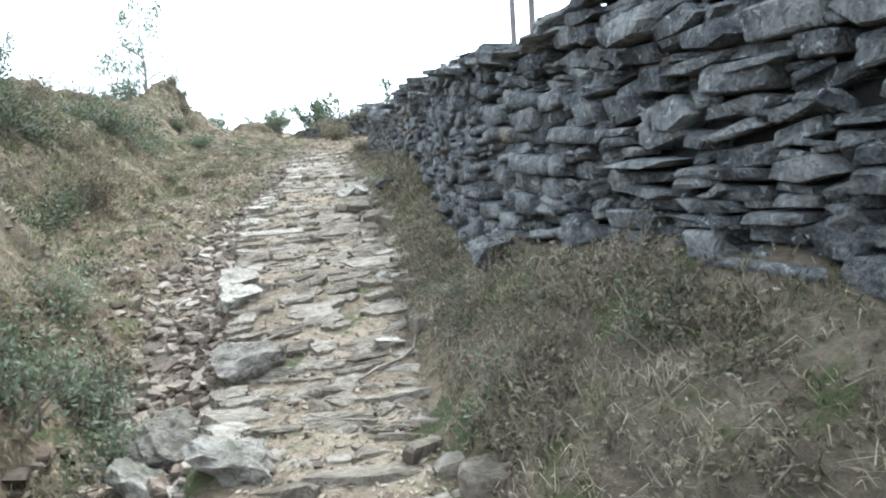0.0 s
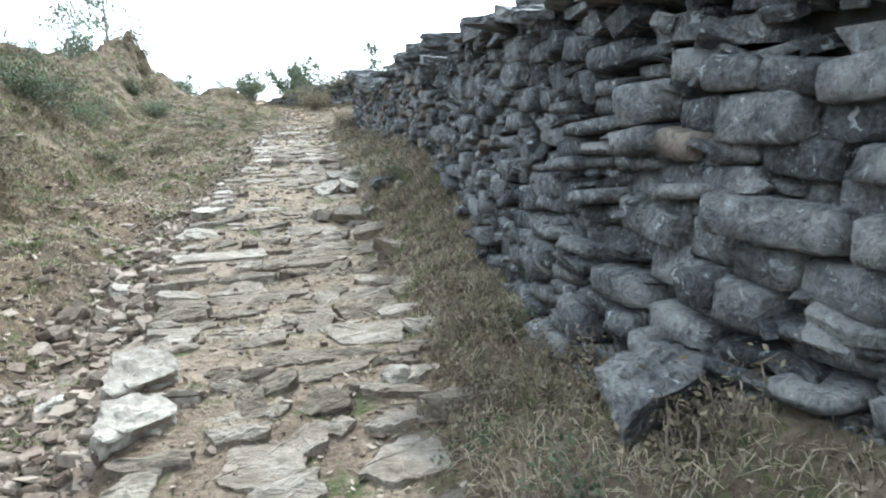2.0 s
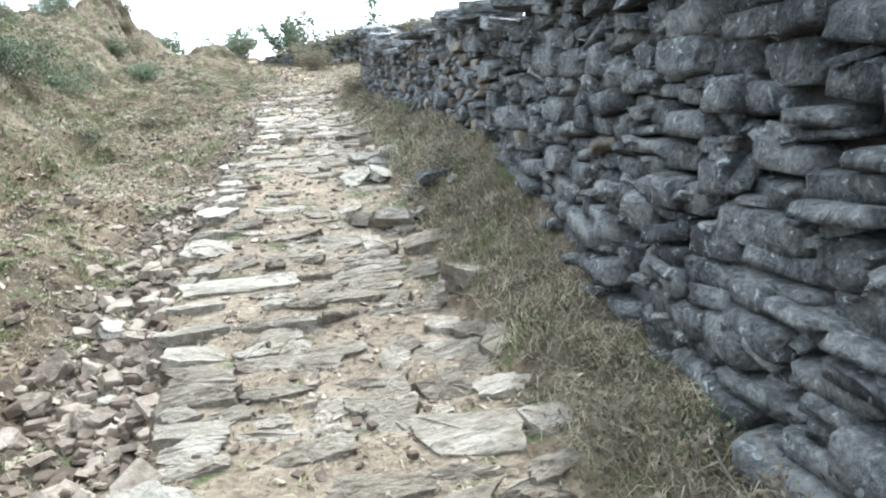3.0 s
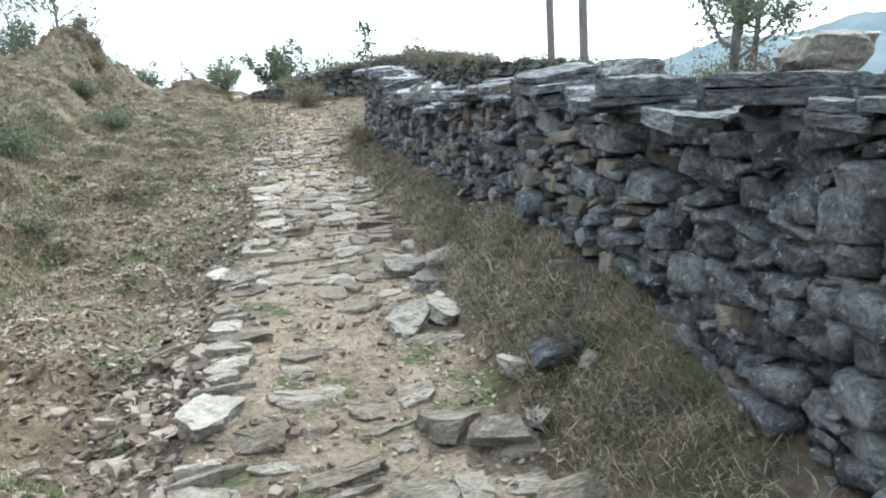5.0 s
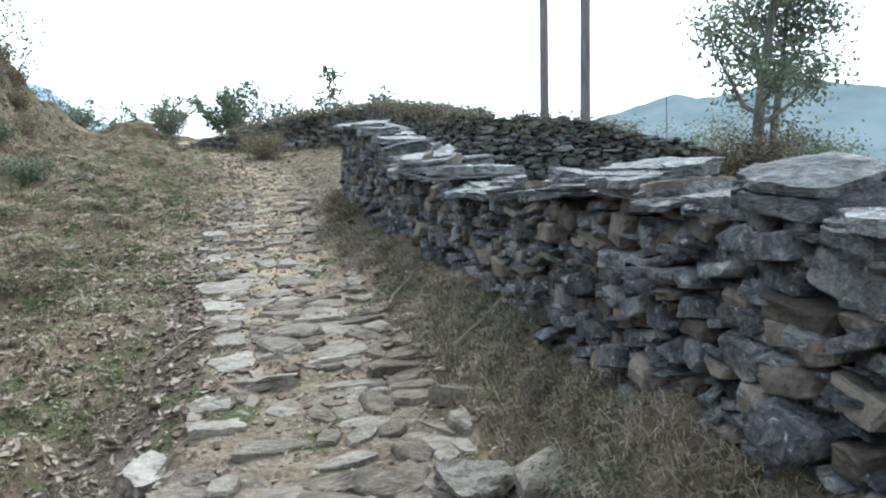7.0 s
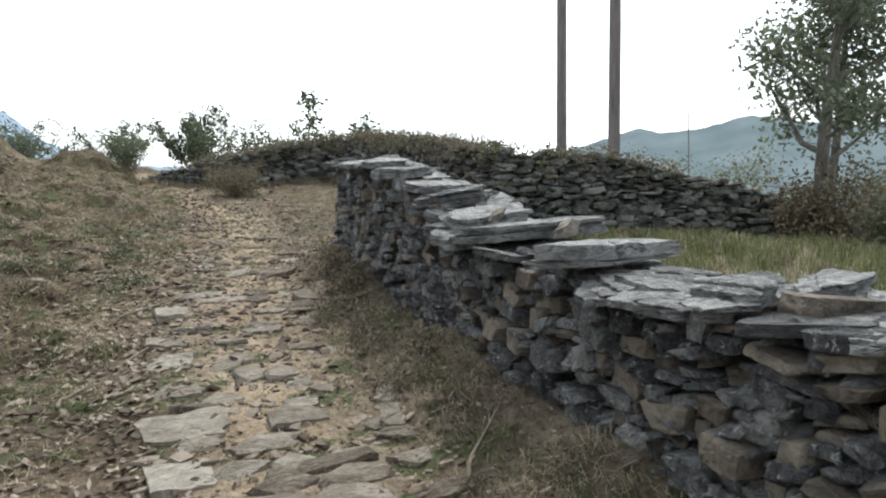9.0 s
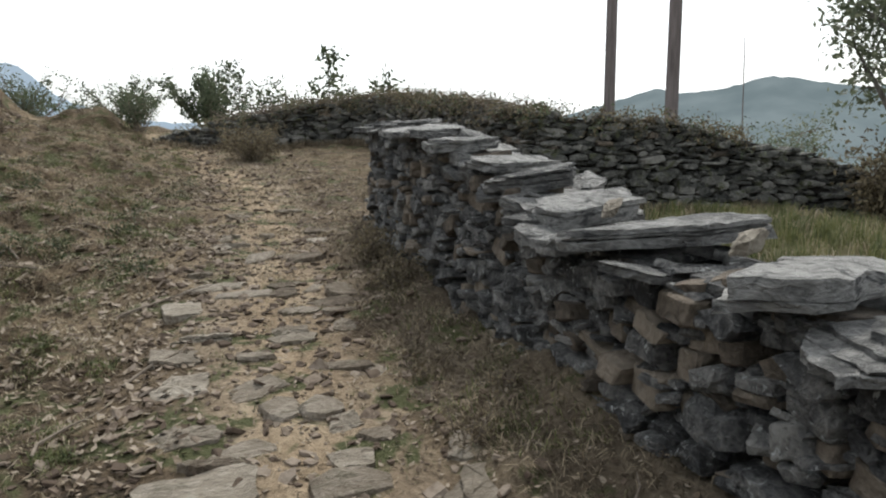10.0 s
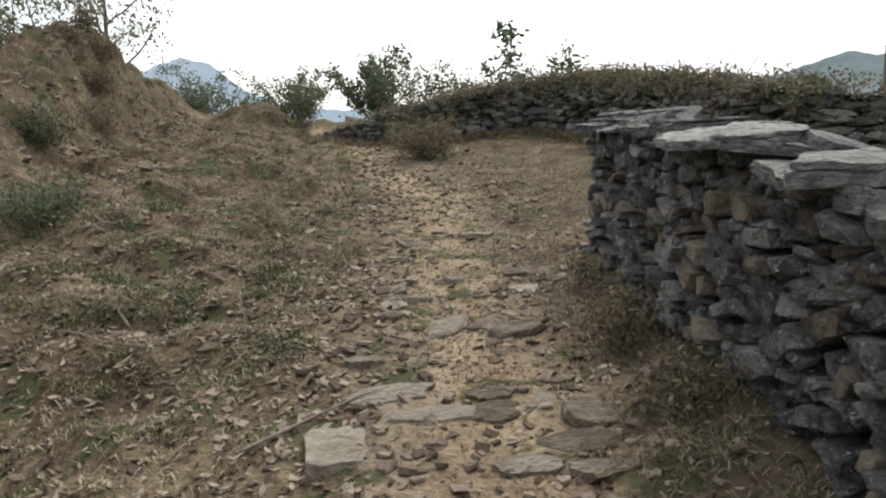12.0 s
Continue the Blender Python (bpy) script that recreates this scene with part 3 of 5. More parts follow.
def tree(name, base, high, radius, seed, limbs, crown_from, reach, leaves, leaf_size, leaf_mat, label, category="tree",
         fork=0, lean=(0, 0), spread=0.22, twigs=4, bark=None, group=""):
    """A tapered trunk, limbs that branch into twigs, and leaves in loose clumps at the twig ends."""
    r = random.Random(seed)
    bark = bark or BARK
    root = thing(name, base, label, category, group)
    trunk = limb_line(r, (0, 0, -0.15), (lean[0], lean[1], 1), high * 0.97, 0.06, 8, 0.05)
    part("trunk", _tri_from([tube_arrays(trunk, [radius * (1.25 - 1.1 * k / 8) if k else radius * 1.5 for k in range(9)], 9)],
                            "trunk", bark), bark, root)
    ends = []
    for k in range(limbs):
        t = crown_from + (1 - crown_from) * (k + r.random() * 0.7) / limbs
        i = min(int(t * 8), 7)
        p = trunk[i].lerp(trunk[i + 1], t * 8 - i)
        a = k * 2.4 + r.uniform(-0.4, 0.4)
        length = reach * (1.15 - 0.6 * t) * r.uniform(0.7, 1.2)
        line = limb_line(r, p, (math.cos(a), math.sin(a), r.uniform(0.35, 0.95)), length, 0.2, 5, 0.08)
        rad = radius * (0.62 - 0.42 * t)
        tubes = [tube_arrays(line, [max(rad * (1 - 0.8 * j / 5), 0.005) for j in range(6)], 6)]
        for j in range(twigs):
            q = line[r.randint(2, 5)]
            tw = limb_line(r, q, (r.gauss(0, 1), r.gauss(0, 1), r.gauss(0.5, 0.6)), length * r.uniform(0.25, 0.5), 0.3, 3, 0.05)
            tubes.append(tube_arrays(tw, [max(rad * 0.3 * (1 - j2 / 4), 0.003) for j2 in range(4)], 4))
            ends += tw[1:]
        ends += line[3:]
        part("limb", _tri_from(tubes, "limb", bark), bark, root)
    ends.append(trunk[-1])
    part("crown", leaf_cloud("crown", [tuple(e) for e in ends], spread, leaves, leaf_size, leaf_mat, seed), leaf_mat, root)
    return root


def _tri_from(list_of_arrays, name, material):
    h = Heap()
    for a in list_of_arrays:
        h.add(a, Matrix.Identity(4))
    return h.mesh(name, material)


def shrub(name, base, wide, high, seed, leaves, leaf_size, leaf_mat, label, stems=9, category="shrub", group="", spread=0.1):
    """Many stems from one root, with leaves scattered along and about them."""
    r = random.Random(seed)
    root = thing(name, base, label, category, group)
    ends = []
    for k in range(stems):
        tubes = []
        a = 2 * math.pi * k / stems + r.uniform(-0.4, 0.4)
        out = r.uniform(0.1, 1.0) * wide / 2
        line = limb_line(r, (r.gauss(0, 0.04), r.gauss(0, 0.04), -0.08), (math.cos(a) * out, math.sin(a) * out, high * r.uniform(0.5, 1)),
                         math.hypot(out, high) * r.uniform(0.6, 1.05), 0.16, 5, 0.05)
        tubes.append(tube_arrays(line, [0.012 * high * (1 - 0.8 * j / 5) + 0.002 for j in range(6)], 4))
        for j in range(4):
            tw = limb_line(r, line[r.randint(2, 5)], (r.gauss(0, 1), r.gauss(0, 1), r.gauss(0.6, 0.5)), high * r.uniform(0.12, 0.3), 0.3, 2)
            tubes.append(tube_arrays(tw, [0.004 * high + 0.001] * 2 + [0.001], 3))
            ends += tw
        ends += line[2:]
        part("stem", _tri_from(tubes, "stem", TWIG), TWIG, root)
    part("foliage", leaf_cloud("foliage", [tuple(e) for e in ends], spread, leaves, leaf_size, leaf_mat, seed), leaf_mat, root)
    return root


# ---- the ground, one sheet to the horizon ----
def spaced(lo, hi, step, far, n):
    mid = np.arange(lo, hi + step / 2, step)
    out = np.geomspace(step, far, n)
    return np.concatenate([lo - np.cumsum(out)[::-1], mid, hi + np.cumsum(out)])


gx = spaced(-6.4, 2.2, 0.058, 420, 34)
gy = spaced(0.2, 29, 0.068, 420, 34)
GX, GY = np.meshgrid(gx, gy)
GZ = height(GX, GY)
nx, ny = len(gx), len(gy)
gv = np.stack([GX, GY, GZ], -1).reshape(-1, 3)
ids = np.arange(nx * ny).reshape(ny, nx)
q = np.stack([ids[:-1, :-1], ids[:-1, 1:], ids[1:, 1:], ids[1:, :-1]], -1).reshape(-1, 4)
ground_mesh = tri_mesh("ground", gv, np.concatenate([q[:, [0, 1, 2]], q[:, [0, 2, 3]]]), SOIL)
ground_mesh.polygons.foreach_set("use_smooth", np.ones(len(ground_mesh.polygons), bool))
fx, fy = gv[:, 0], gv[:, 1]
_xl, _xr, _xw = path_left(fy), path_right(fy), wall_x(fy)
soils = {
    "tread": smooth(_xl - 0.1, _xl + 0.2, fx) * (1 - smooth(_xr - 0.15, _xr + 0.1, fx)) * (1 - 0.4 * smooth(20, 28, fy)),
    "verge": smooth(_xr - 0.1, _xr + 0.2, fx) * (1 - smooth(_xw + 0.2, _xw + 0.5, fx)) * (1 - smooth(16.8, 18.4, fy)),
    "bank": smooth(0.1, 0.6, bank_foot(fy) - fx) * (1 - 0.3 * smooth(16, 20, fy)),
    "worn": np.exp(-((fx - np.interp(fy, [9, 13, 17, 20, 24, 27], [0.1, 0.25, 0.6, 0.8, 0.2, -0.6])) / 0.46) ** 2) * smooth(10, 13, fy) * (1 - smooth(27, 30, fy))
            + 0.7 * np.exp(-((fx + 0.1) / 0.35) ** 2 - ((fy - 9.1) / 0.6) ** 2),
    "damp": smooth(_xl + 0.02, _xl - 0.1, fx) * (1 - smooth(_xl - 0.5, _xl - 0.8, fx)) * (1 - smooth(11, 13.5, fy)) * 0.8,
    "turf": smooth(_xw + 0.3, _xw + 0.8, fx) * (fy < 18.2) + smooth(4.1, 4.8, fx) * (fy >= 18.2) + 0.6 * smooth(45, 70, fy),
}
for key, vals in soils.items():
    at = ground_mesh.attributes.new(key, "FLOAT", "POINT")
    at.data.foreach_set("value", np.clip(vals, 0, 1).astype(np.float32))
ground = tagged(new("ground", ground_mesh), "tan and brown stony hillside soil with dry grass", "ground", kind="structure")


# ---- dry stone walls ----
def wall_line(points):
    """Arc length along the plan of a wall, with a function that gives place and heading."""
    p = np.array(points, float)
    s = np.concatenate([[0], np.cumsum(np.hypot(np.diff(p[:, 0]), np.diff(p[:, 1])))])

    def at(v):
        x, y = np.interp(v, s, p[:, 0]), np.interp(v, s, p[:, 1])
        x2, y2 = np.interp(min(v + 0.15, s[-1]), s, p[:, 0]), np.interp(min(v + 0.15, s[-1]), s, p[:, 1])
        x1, y1 = np.interp(max(v - 0.15, 0), s, p[:, 0]), np.interp(max(v - 0.15, 0), s, p[:, 1])
        return x, y, np.interp(v, s, p[:, 2]), np.interp(v, s, p[:, 3]), math.atan2(y2 - y1, x2 - x1)
    return s[-1], at


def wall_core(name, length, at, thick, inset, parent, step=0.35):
    """The packed heart of a wall behind its face stones, coloured near black as shade in the gaps."""
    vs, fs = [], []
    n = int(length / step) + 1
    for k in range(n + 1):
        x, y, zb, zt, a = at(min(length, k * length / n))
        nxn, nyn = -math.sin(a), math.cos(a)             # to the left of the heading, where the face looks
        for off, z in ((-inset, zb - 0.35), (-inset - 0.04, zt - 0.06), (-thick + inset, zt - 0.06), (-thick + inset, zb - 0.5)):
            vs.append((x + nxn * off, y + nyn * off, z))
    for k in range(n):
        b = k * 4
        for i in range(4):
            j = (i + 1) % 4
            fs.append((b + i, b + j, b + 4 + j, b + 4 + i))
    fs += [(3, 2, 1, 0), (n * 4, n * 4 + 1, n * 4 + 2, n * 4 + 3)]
    return part(name, raw_mesh(name, vs, fs, SHADED_CORE), SHADED_CORE, parent)


def wall_face(length, at, parent, seed, own, size, sets, fill, browns, brown_share, lean=0.08, depth=0.34, limit=300, slope=None, tilt=0.0, browns_own=None, wobble=lambda s: 0.12):
    """Courses of rough stones. Those within the stretch own are objects of their own, the others one heap."""
    r = random.Random(seed)
    heap, brown_heap, count = Heap(), Heap(), 0
    browns_own = browns_own or sets
    arrays, brown_arrays = [arrays_of(m) for m in fill], [arrays_of(m) for m in browns]
    row = -1.2
    while row < 1.9:
        h = r.uniform(*size(0)[1])
        s = r.uniform(-0.2, 0)
        while s < length:
            (l0, l1), _, split = size(s)
            ln = r.uniform(l0, l1) * (1.0 if r.random() > 0.12 else 1.45)
            x, y, zb, zt, a = at(min(max(s + ln / 2, 0), length))
            mid = slope(s) if slope else (zb + zt) / 2
            nxn, nyn = -math.sin(a), math.cos(a)
            beds = 2 if r.random() < split else 1
            share = r.uniform(0.36, 0.64) if beds == 2 else 1.0
            low = row
            for part_h in ((h * share, h * (1 - share)) if beds == 2 else (h * r.uniform(0.9, 1.2),)):
                z = mid + low + part_h / 2 + 0.03 * math.sin(s * 2.1 + row * 7)
                low += part_h
                if not (zb - 0.14 < z < zt - 0.02 and s + ln < length + 0.1):
                    continue
                off = -depth * 0.42 - lean * (z - zb) + r.uniform(-0.06, 0.04)
                m = trs(x + nxn * off, y + nyn * off, z, r.gauss(0, 0.05), r.gauss(tilt, wobble(s)), a + r.gauss(0, 0.08),
                        ln * r.uniform(1.0, 1.1), depth * r.uniform(0.8, 1.15), part_h * r.uniform(1.0, 1.16))
                if own[0] <= s <= own[1] and count < limit:
                    set_stone("stone", r.choice(browns_own if r.random() < brown_share(s) else sets), m, parent)
                    count += 1
                elif r.random() < brown_share(s):
                    brown_heap.add(r.choice(brown_arrays), m)
                else:
                    heap.add(r.choice(arrays), m)
            s += ln * 0.99
        row += h * 0.97
    for k in range(int(length * 95)):              # small chinking stones wedged into the gaps
        s = r.uniform(0, length)
        x, y, zb, zt, a = at(s)
        z = r.uniform(zb - 0.05, zt - 0.03)
        nxn, nyn = -math.sin(a), math.cos(a)
        off = -lean * (z - zb) - r.uniform(0.02, 0.09)
        ln = r.uniform(0.04, 0.13)
        heap.add(r.choice(arrays), trs(x + nxn * off, y + nyn * off, z, r.gauss(0, 0.3), r.gauss(0, 0.25), a + r.gauss(0, 0.4),
                                       ln * 1.2, 0.12, ln * r.uniform(0.25, 0.5)))
    ob = part("stone_fill", heap.mesh("stone_fill", fill[0].materials[0]), None, parent)
    ob["kind"] = "stuff"
    if brown_heap.n:
        ob = part("brown_stone_fill", brown_heap.mesh("brown_stone_fill", browns[0].materials[0]), None, parent)
        ob["kind"] = "stuff"
    return count


face_stones = [worn_block("wall_stone", 100 + k, WALL_STONE, 0.14 + 0.05 * (k % 4)) for k in range(26)]
brown_stones = [worn_block("brown_wall_stone", 140 + k, BROWN_STONE, 0.25) for k in range(6)]
fill_stones = [worn_block("fill_stone", 160 + k, WALL_STONE_FILL, 0.2 + 0.1 * (k % 4), 0.08, 0.1) for k in range(14)]
fill_stones += [shard_mesh("fill_stone", 176 + k, WALL_STONE_FILL, 5 + k % 2) for k in range(10)]
backlit_mossy_stones = [shard_mesh("backlit_mossy_stone", 180 + k, BACKLIT_MOSSY_STONE, 6, 0.8) for k in range(14)]
backlit_mossy_fill = [shard_mesh("backlit_mossy_fill", 195 + k, BACKLIT_MOSSY_FILL, 6, 0.8) for k in range(12)]
brown_fill = [worn_block("brown_fill", 150 + k, BROWN_FILL, 0.4, 0.08, 0.1) for k in range(8)]
cap_set = [slate_mesh("cap_stone", 200 + k, CAP_STONE, 4 + k % 3, 1 + k % 3, 0.09) for k in range(18)]
kerb_set = [slate_mesh("kerb_stone", 220 + k, KERB_STONE, 4 + k % 2, 1 + k % 2) for k in range(12)]
pale_set = [boulder_mesh("pale_stone", 640 + k, PALE_STONE, 0.1) for k in range(8)]
pale_slabs = [slab_mesh("pale_slab", 650 + k, PALE_STONE, 4 + k % 2, 0.3, 0.15) for k in range(6)]
path_slabs = [slab_mesh("path_slab", 655 + k, PAVING, 5, 0.3, 0.06) for k in range(6)]
path_plates = [slate_mesh("paving_stone", 280 + k, PAVING, 4 + k % 3, 1 + k % 2, 0.07) for k in range(20)]
paving_fill = [plate_mesh("paving_fill", 320 + k, PAVING_FILL, 6 + k % 3) for k in range(16)]
rubble_set = [plate_mesh("rubble", 360 + k, RUBBLE, 5) for k in range(6)] + [shard_mesh("rubble", 370 + k, RUBBLE, 5) for k in range(6)]
block_set = [boulder_mesh("block", 660 + k, BOULDER_STONE, 0.13) for k in range(9)]
gully_set = [boulder_mesh("gully_stone", 720 + k, GULLY_STONE, 0.1, 3) for k in range(9)] + [slab_mesh("gully_stone", 740 + k, GULLY_STONE, 5, 0.35, 0.04, 3) for k in range(6)]
dark_block_set = [boulder_mesh("dark_block", 680 + k, WALL_STONE, 0.1) for k in range(6)]

wall_near = tagged(new("wall_near"), "dark grey dry stone wall with flat pale capstones", "stone wall", kind="structure")
near_pts = [(wall_x(y), y, path_z(y) + verge_up(y) * 0.98 - 0.02, wall_top(y)) for y in np.arange(-2.5, 17.85, 0.25)]
near_len, near_at = wall_line(near_pts)
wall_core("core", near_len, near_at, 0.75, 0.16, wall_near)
near_y0 = -2.5


def near_size(s):
    """Lengths and course heights of the stones, and how often a course is split into two thin ones."""
    y = s + near_y0
    big = 1 - smooth(4.8, 7.0, y)
    return (0.1 + 0.05 * big, 0.23 + 0.11 * big), (0.07, 0.125), 0.3 - 0.08 * big


wall_face(near_len, near_at, wall_near, 11, (5.6, 10.2), near_size, face_stones, fill_stones, brown_fill,
          lambda s: 0.02 + 0.46 * float(smooth(7, 9.5, s + near_y0)) - 0.16 * float(smooth(12, 13.5, s + near_y0)),
          slope=lambda s: float(path_z(s + near_y0)) * 0.6 + 0.9, tilt=0.03, browns_own=brown_stones,
          wobble=lambda s: 0.07 + 0.13 * float(smooth(5, 7.5, s + near_y0)))

# capstones: the broad ones that stand out, then smaller slates between and under them
r = random.Random(21)
broad_caps = [(1.62, 16.0, 2.82, 0.6, 0.34, 0.08), (1.5, 15.5, 2.8, 0.62, 0.4, 0.07), (1.52, 14.85, 2.72, 0.55, 0.36, 0.1), (1.62, 14.4, 2.62, 0.62, 0.34, 0.08),
              (1.58, 14.08, 2.56, 0.52, 0.36, 0.12), (1.62, 13.62, 2.45, 0.6, 0.34, 0.12), (1.6, 12.98, 2.43, 0.85, 0.44, 0.11),
              (1.5, 12.25, 2.395, 0.8, 0.46, 0.12), (1.55, 10.2, 2.47, 0.72, 0.46, 0.09), (1.42, 9.25, 2.47, 0.52, 0.46, 0.14),
              (1.3, 8.1, 2.4, 0.42, 0.36, 0.14), (1.4, 7.35, 2.38, 0.72, 0.48, 0.12)]
layered_caps = [m for k, m in enumerate(cap_set) if k % 3]
for x, y, z, w, d, th in broad_caps:
    z, th = z - 0.03, th * 0.78
    rise = float(wall_top(y + 0.3) - wall_top(y - 0.3)) / 0.6
    set_stone("cap_stone", r.choice(layered_caps), trs(x, y, z, math.atan(rise) * 0.5 + r.gauss(0, 0.05), r.gauss(-0.04, 0.05), r.gauss(0, 0.2), w, d, th), wall_near)
y = 3.4
while y < 17.6:
    ln = r.uniform(0.16, 0.36)
    x, zt = float(wall_x(y + ln / 2)), float(wall_top(y + ln / 2))
    rise = float(wall_top(y + 0.3) - wall_top(y - 0.3)) / 0.6
    under = any(abs(y + ln / 2 - b[1]) < b[4] * 0.6 for b in broad_caps)
    for k in range(1 if under else r.choice((1, 1, 2))):
        for side in (0.14, 0.5):
            w, th = r.uniform(0.22, 0.46), r.uniform(0.03, 0.075)
            set_stone("cap_stone", r.choice(cap_set),
                      trs(x + side + r.uniform(-0.14, 0.1), y + ln / 2 + r.uniform(-0.08, 0.08), zt - 0.05 + 0.06 * k + r.uniform(-0.01, 0.01),
                          math.atan(rise) * 0.7 + r.gauss(0, 0.09), r.gauss(0, 0.1), r.gauss(0, 0.6), w, ln * 1.25, th), wall_near)
    y += ln * 0.85

# the far field wall that bends round to the crest
wall_far = tagged(new("wall_far"), "dark dry stone field wall with brushwood along its top", "stone wall", kind="structure")
far_pts = [(8.4, 17.2, 1.3, 2.0), (7.8, 17.9, 1.5, 2.4), (7.0, 18.1, 1.65, 2.6), (6.4, 18.2, 1.7, 2.72), (5.7, 18.3, 1.75, 2.86), (4.9, 18.4, 1.75, 2.9),
           (4.2, 18.7, 1.8, 2.95), (3.95, 19.7, 1.95, 3.02), (3.9, 21.5, 2.2, 3.2), (3.65, 23.6, 2.4, 3.34), (3.2, 24.6, 2.5, 3.34),
           (2.4, 25.0, 2.5, 3.24), (1.2, 24.9, 2.42, 2.99), (0.4, 24.8, 2.38, 2.84), (-0.1, 25.2, 2.38, 2.74), (-0.5, 26.2, 2.42, 2.62)]
far_len, far_at = wall_line(far_pts)
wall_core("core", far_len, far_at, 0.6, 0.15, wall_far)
wall_face(far_len, far_at, wall_far, 31, (1.0, far_len), lambda s: ((0.14, 0.38), (0.05, 0.11), 0.1), backlit_mossy_stones, backlit_mossy_fill, brown_fill, lambda s: 0.04, depth=0.3)


def top_of(x, y):
    return float(height(x, y))


def verge_at(y, u):
    return path_right(y) + 0.02 + (wall_x(y) - path_right(y) - 0.05) * u


# ---- far hills ----
def ridge(name, label, dist, az_elev, material, foot=-60.0):
    """A far ridge: crest heights by azimuth, with wooded unevenness, sloping down toward the valley."""
    a = np.array(az_elev, float)
    az = np.linspace(a[0, 0], a[-1, 0], 160)
    el = np.interp(az, a[:, 0], a[:, 1]) + 0.07 * rough_noise(az, az * 0, 0.5, 5) + 0.04 * rough_noise(az, az * 0, 0.14, 6)
    vs, ts = [], []
    for k, (u, e) in enumerate(zip(az, el)):
        for f, d in ((1.0, 1.0), (0.55, 0.86), (0.0, 0.7)):
            dd = dist * d
            zz = foot + (2.9 + dist * math.tan(radians(e)) - foot) * f
            vs.append((dd * math.sin(radians(u)), 10 + dd * math.cos(radians(u)), zz))
    for k in range(len(az) - 1):
        for j in range(2):
            i = k * 3 + j
            ts += [(i, i + 3, i + 4), (i, i + 4, i + 1)]
    return tagged(new(name, tri_mesh(name, vs, ts, material)), label, "hill", kind="structure")


# the blue of distance is put into these emission colours
HILL = painted_haze("hazy_hill", (0.33, 0.395, 0.415), (0.25, 0.312, 0.33), 1.0)
PEAK = painted_haze("hazy_peak", (0.58, 0.70, 0.82), (0.52, 0.64, 0.77), 1.0)
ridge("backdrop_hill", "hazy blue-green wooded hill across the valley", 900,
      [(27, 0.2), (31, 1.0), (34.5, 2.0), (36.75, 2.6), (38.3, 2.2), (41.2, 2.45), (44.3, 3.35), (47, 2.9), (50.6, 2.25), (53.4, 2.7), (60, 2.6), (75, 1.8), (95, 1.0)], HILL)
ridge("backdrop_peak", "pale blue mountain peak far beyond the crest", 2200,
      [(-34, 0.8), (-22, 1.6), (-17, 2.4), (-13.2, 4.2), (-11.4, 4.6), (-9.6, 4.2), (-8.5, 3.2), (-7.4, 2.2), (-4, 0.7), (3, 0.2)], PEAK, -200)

# ---- poles ----
def utility_pole(base, high, radius):
    root = thing("utility_pole", base, "tall weathered grey-brown wooden utility pole behind a stone wall", "utility pole", "pair of poles")
    n = 12
    pts = [(0, 0, -0.3 + (high + 0.3) * k / n) for k in range(n + 1)]
    part("shaft", _tri_from([tube_arrays(pts, [radius * (1.08 - 0.3 * k / n) for k in range(n + 1)], 14)], "shaft", POLE_WOOD), POLE_WOOD, root)
    bm = bmesh.new()
    bmesh.ops.create_cone(bm, cap_ends=True, segments=14, radius1=radius * 0.8, radius2=radius * 0.3, depth=0.06,
                          matrix=Matrix.Translation((0, 0, high + 0.03)))
    part("cap", bm, POLE_WOOD, root)
    return root


utility_pole((6.25, 20.48, top_of(6.25, 20.48)), 8.5, 0.085)
utility_pole((6.38, 19.14, top_of(6.38, 19.14)), 8.5, 0.09)
post = thing("thin_post", (9.8, 21.5, top_of(9.8, 21.5)), "thin bare metal post beyond the field wall", "post")
part("rod", _tri_from([tube_arrays([(0, 0, -0.2), (0.02, 0, 1.6), (-0.05, 0, 3.4)], [0.014, 0.012, 0.008], 6)], "rod", POLE_WOOD), POLE_WOOD, post)

# ---- trees and bushes ----
tree("tree", (8.3, 17.0, top_of(8.3, 17.0)), 6.6, 0.09, 51, 22, 0.22, 1.45, 11500, 0.105, LEAF_PALE,
     "tall slender tree with pale green leaves beyond the field", spread=0.14, twigs=6)
tree("tree", (8.75, 17.4, top_of(8.75, 17.4)), 5.4, 0.07, 52, 12, 0.35, 1.1, 6500, 0.09, LEAF_PALE,
     "second slim stem with pale green leaves", spread=0.2, lean=(0.25, 0.05))
for x, y, w, h, s, n in ((8.2, 17.0, 1.5, 1.4, 61, 6000), (9.3, 16.6, 1.6, 1.3, 62, 6000), (11.0, 21.5, 1.6, 2.2, 63, 5000),
                         (12.6, 20.5, 1.8, 1.9, 64, 5000), (10.3, 17.8, 1.6, 1.5, 65, 5000)):
    shrub("bush", (x, y, top_of(x, y)), w, h, s, n, 0.075, LEAF_DRY if s == 61 else LEAF_PALE, "leafy green bush growing beside the field tree", 12,
          "bush", "field bushes", 0.16)
tree("tree", (-6.85, 36, top_of(-6.85, 36)), 7.2, 0.08, 71, 18, 0.2, 2.6, 3000, 0.15, LEAF_PALE,
     "thin half-bare tree standing behind the earth mound", twigs=4, spread=0.2)
tree("tree", (-7.6, 33, top_of(-7.6, 33)), 3.4, 0.05, 72, 9, 0.2, 1.2, 1200, 0.13, LEAF_PALE,
     "small sparse tree on the upper bank", spread=0.2)
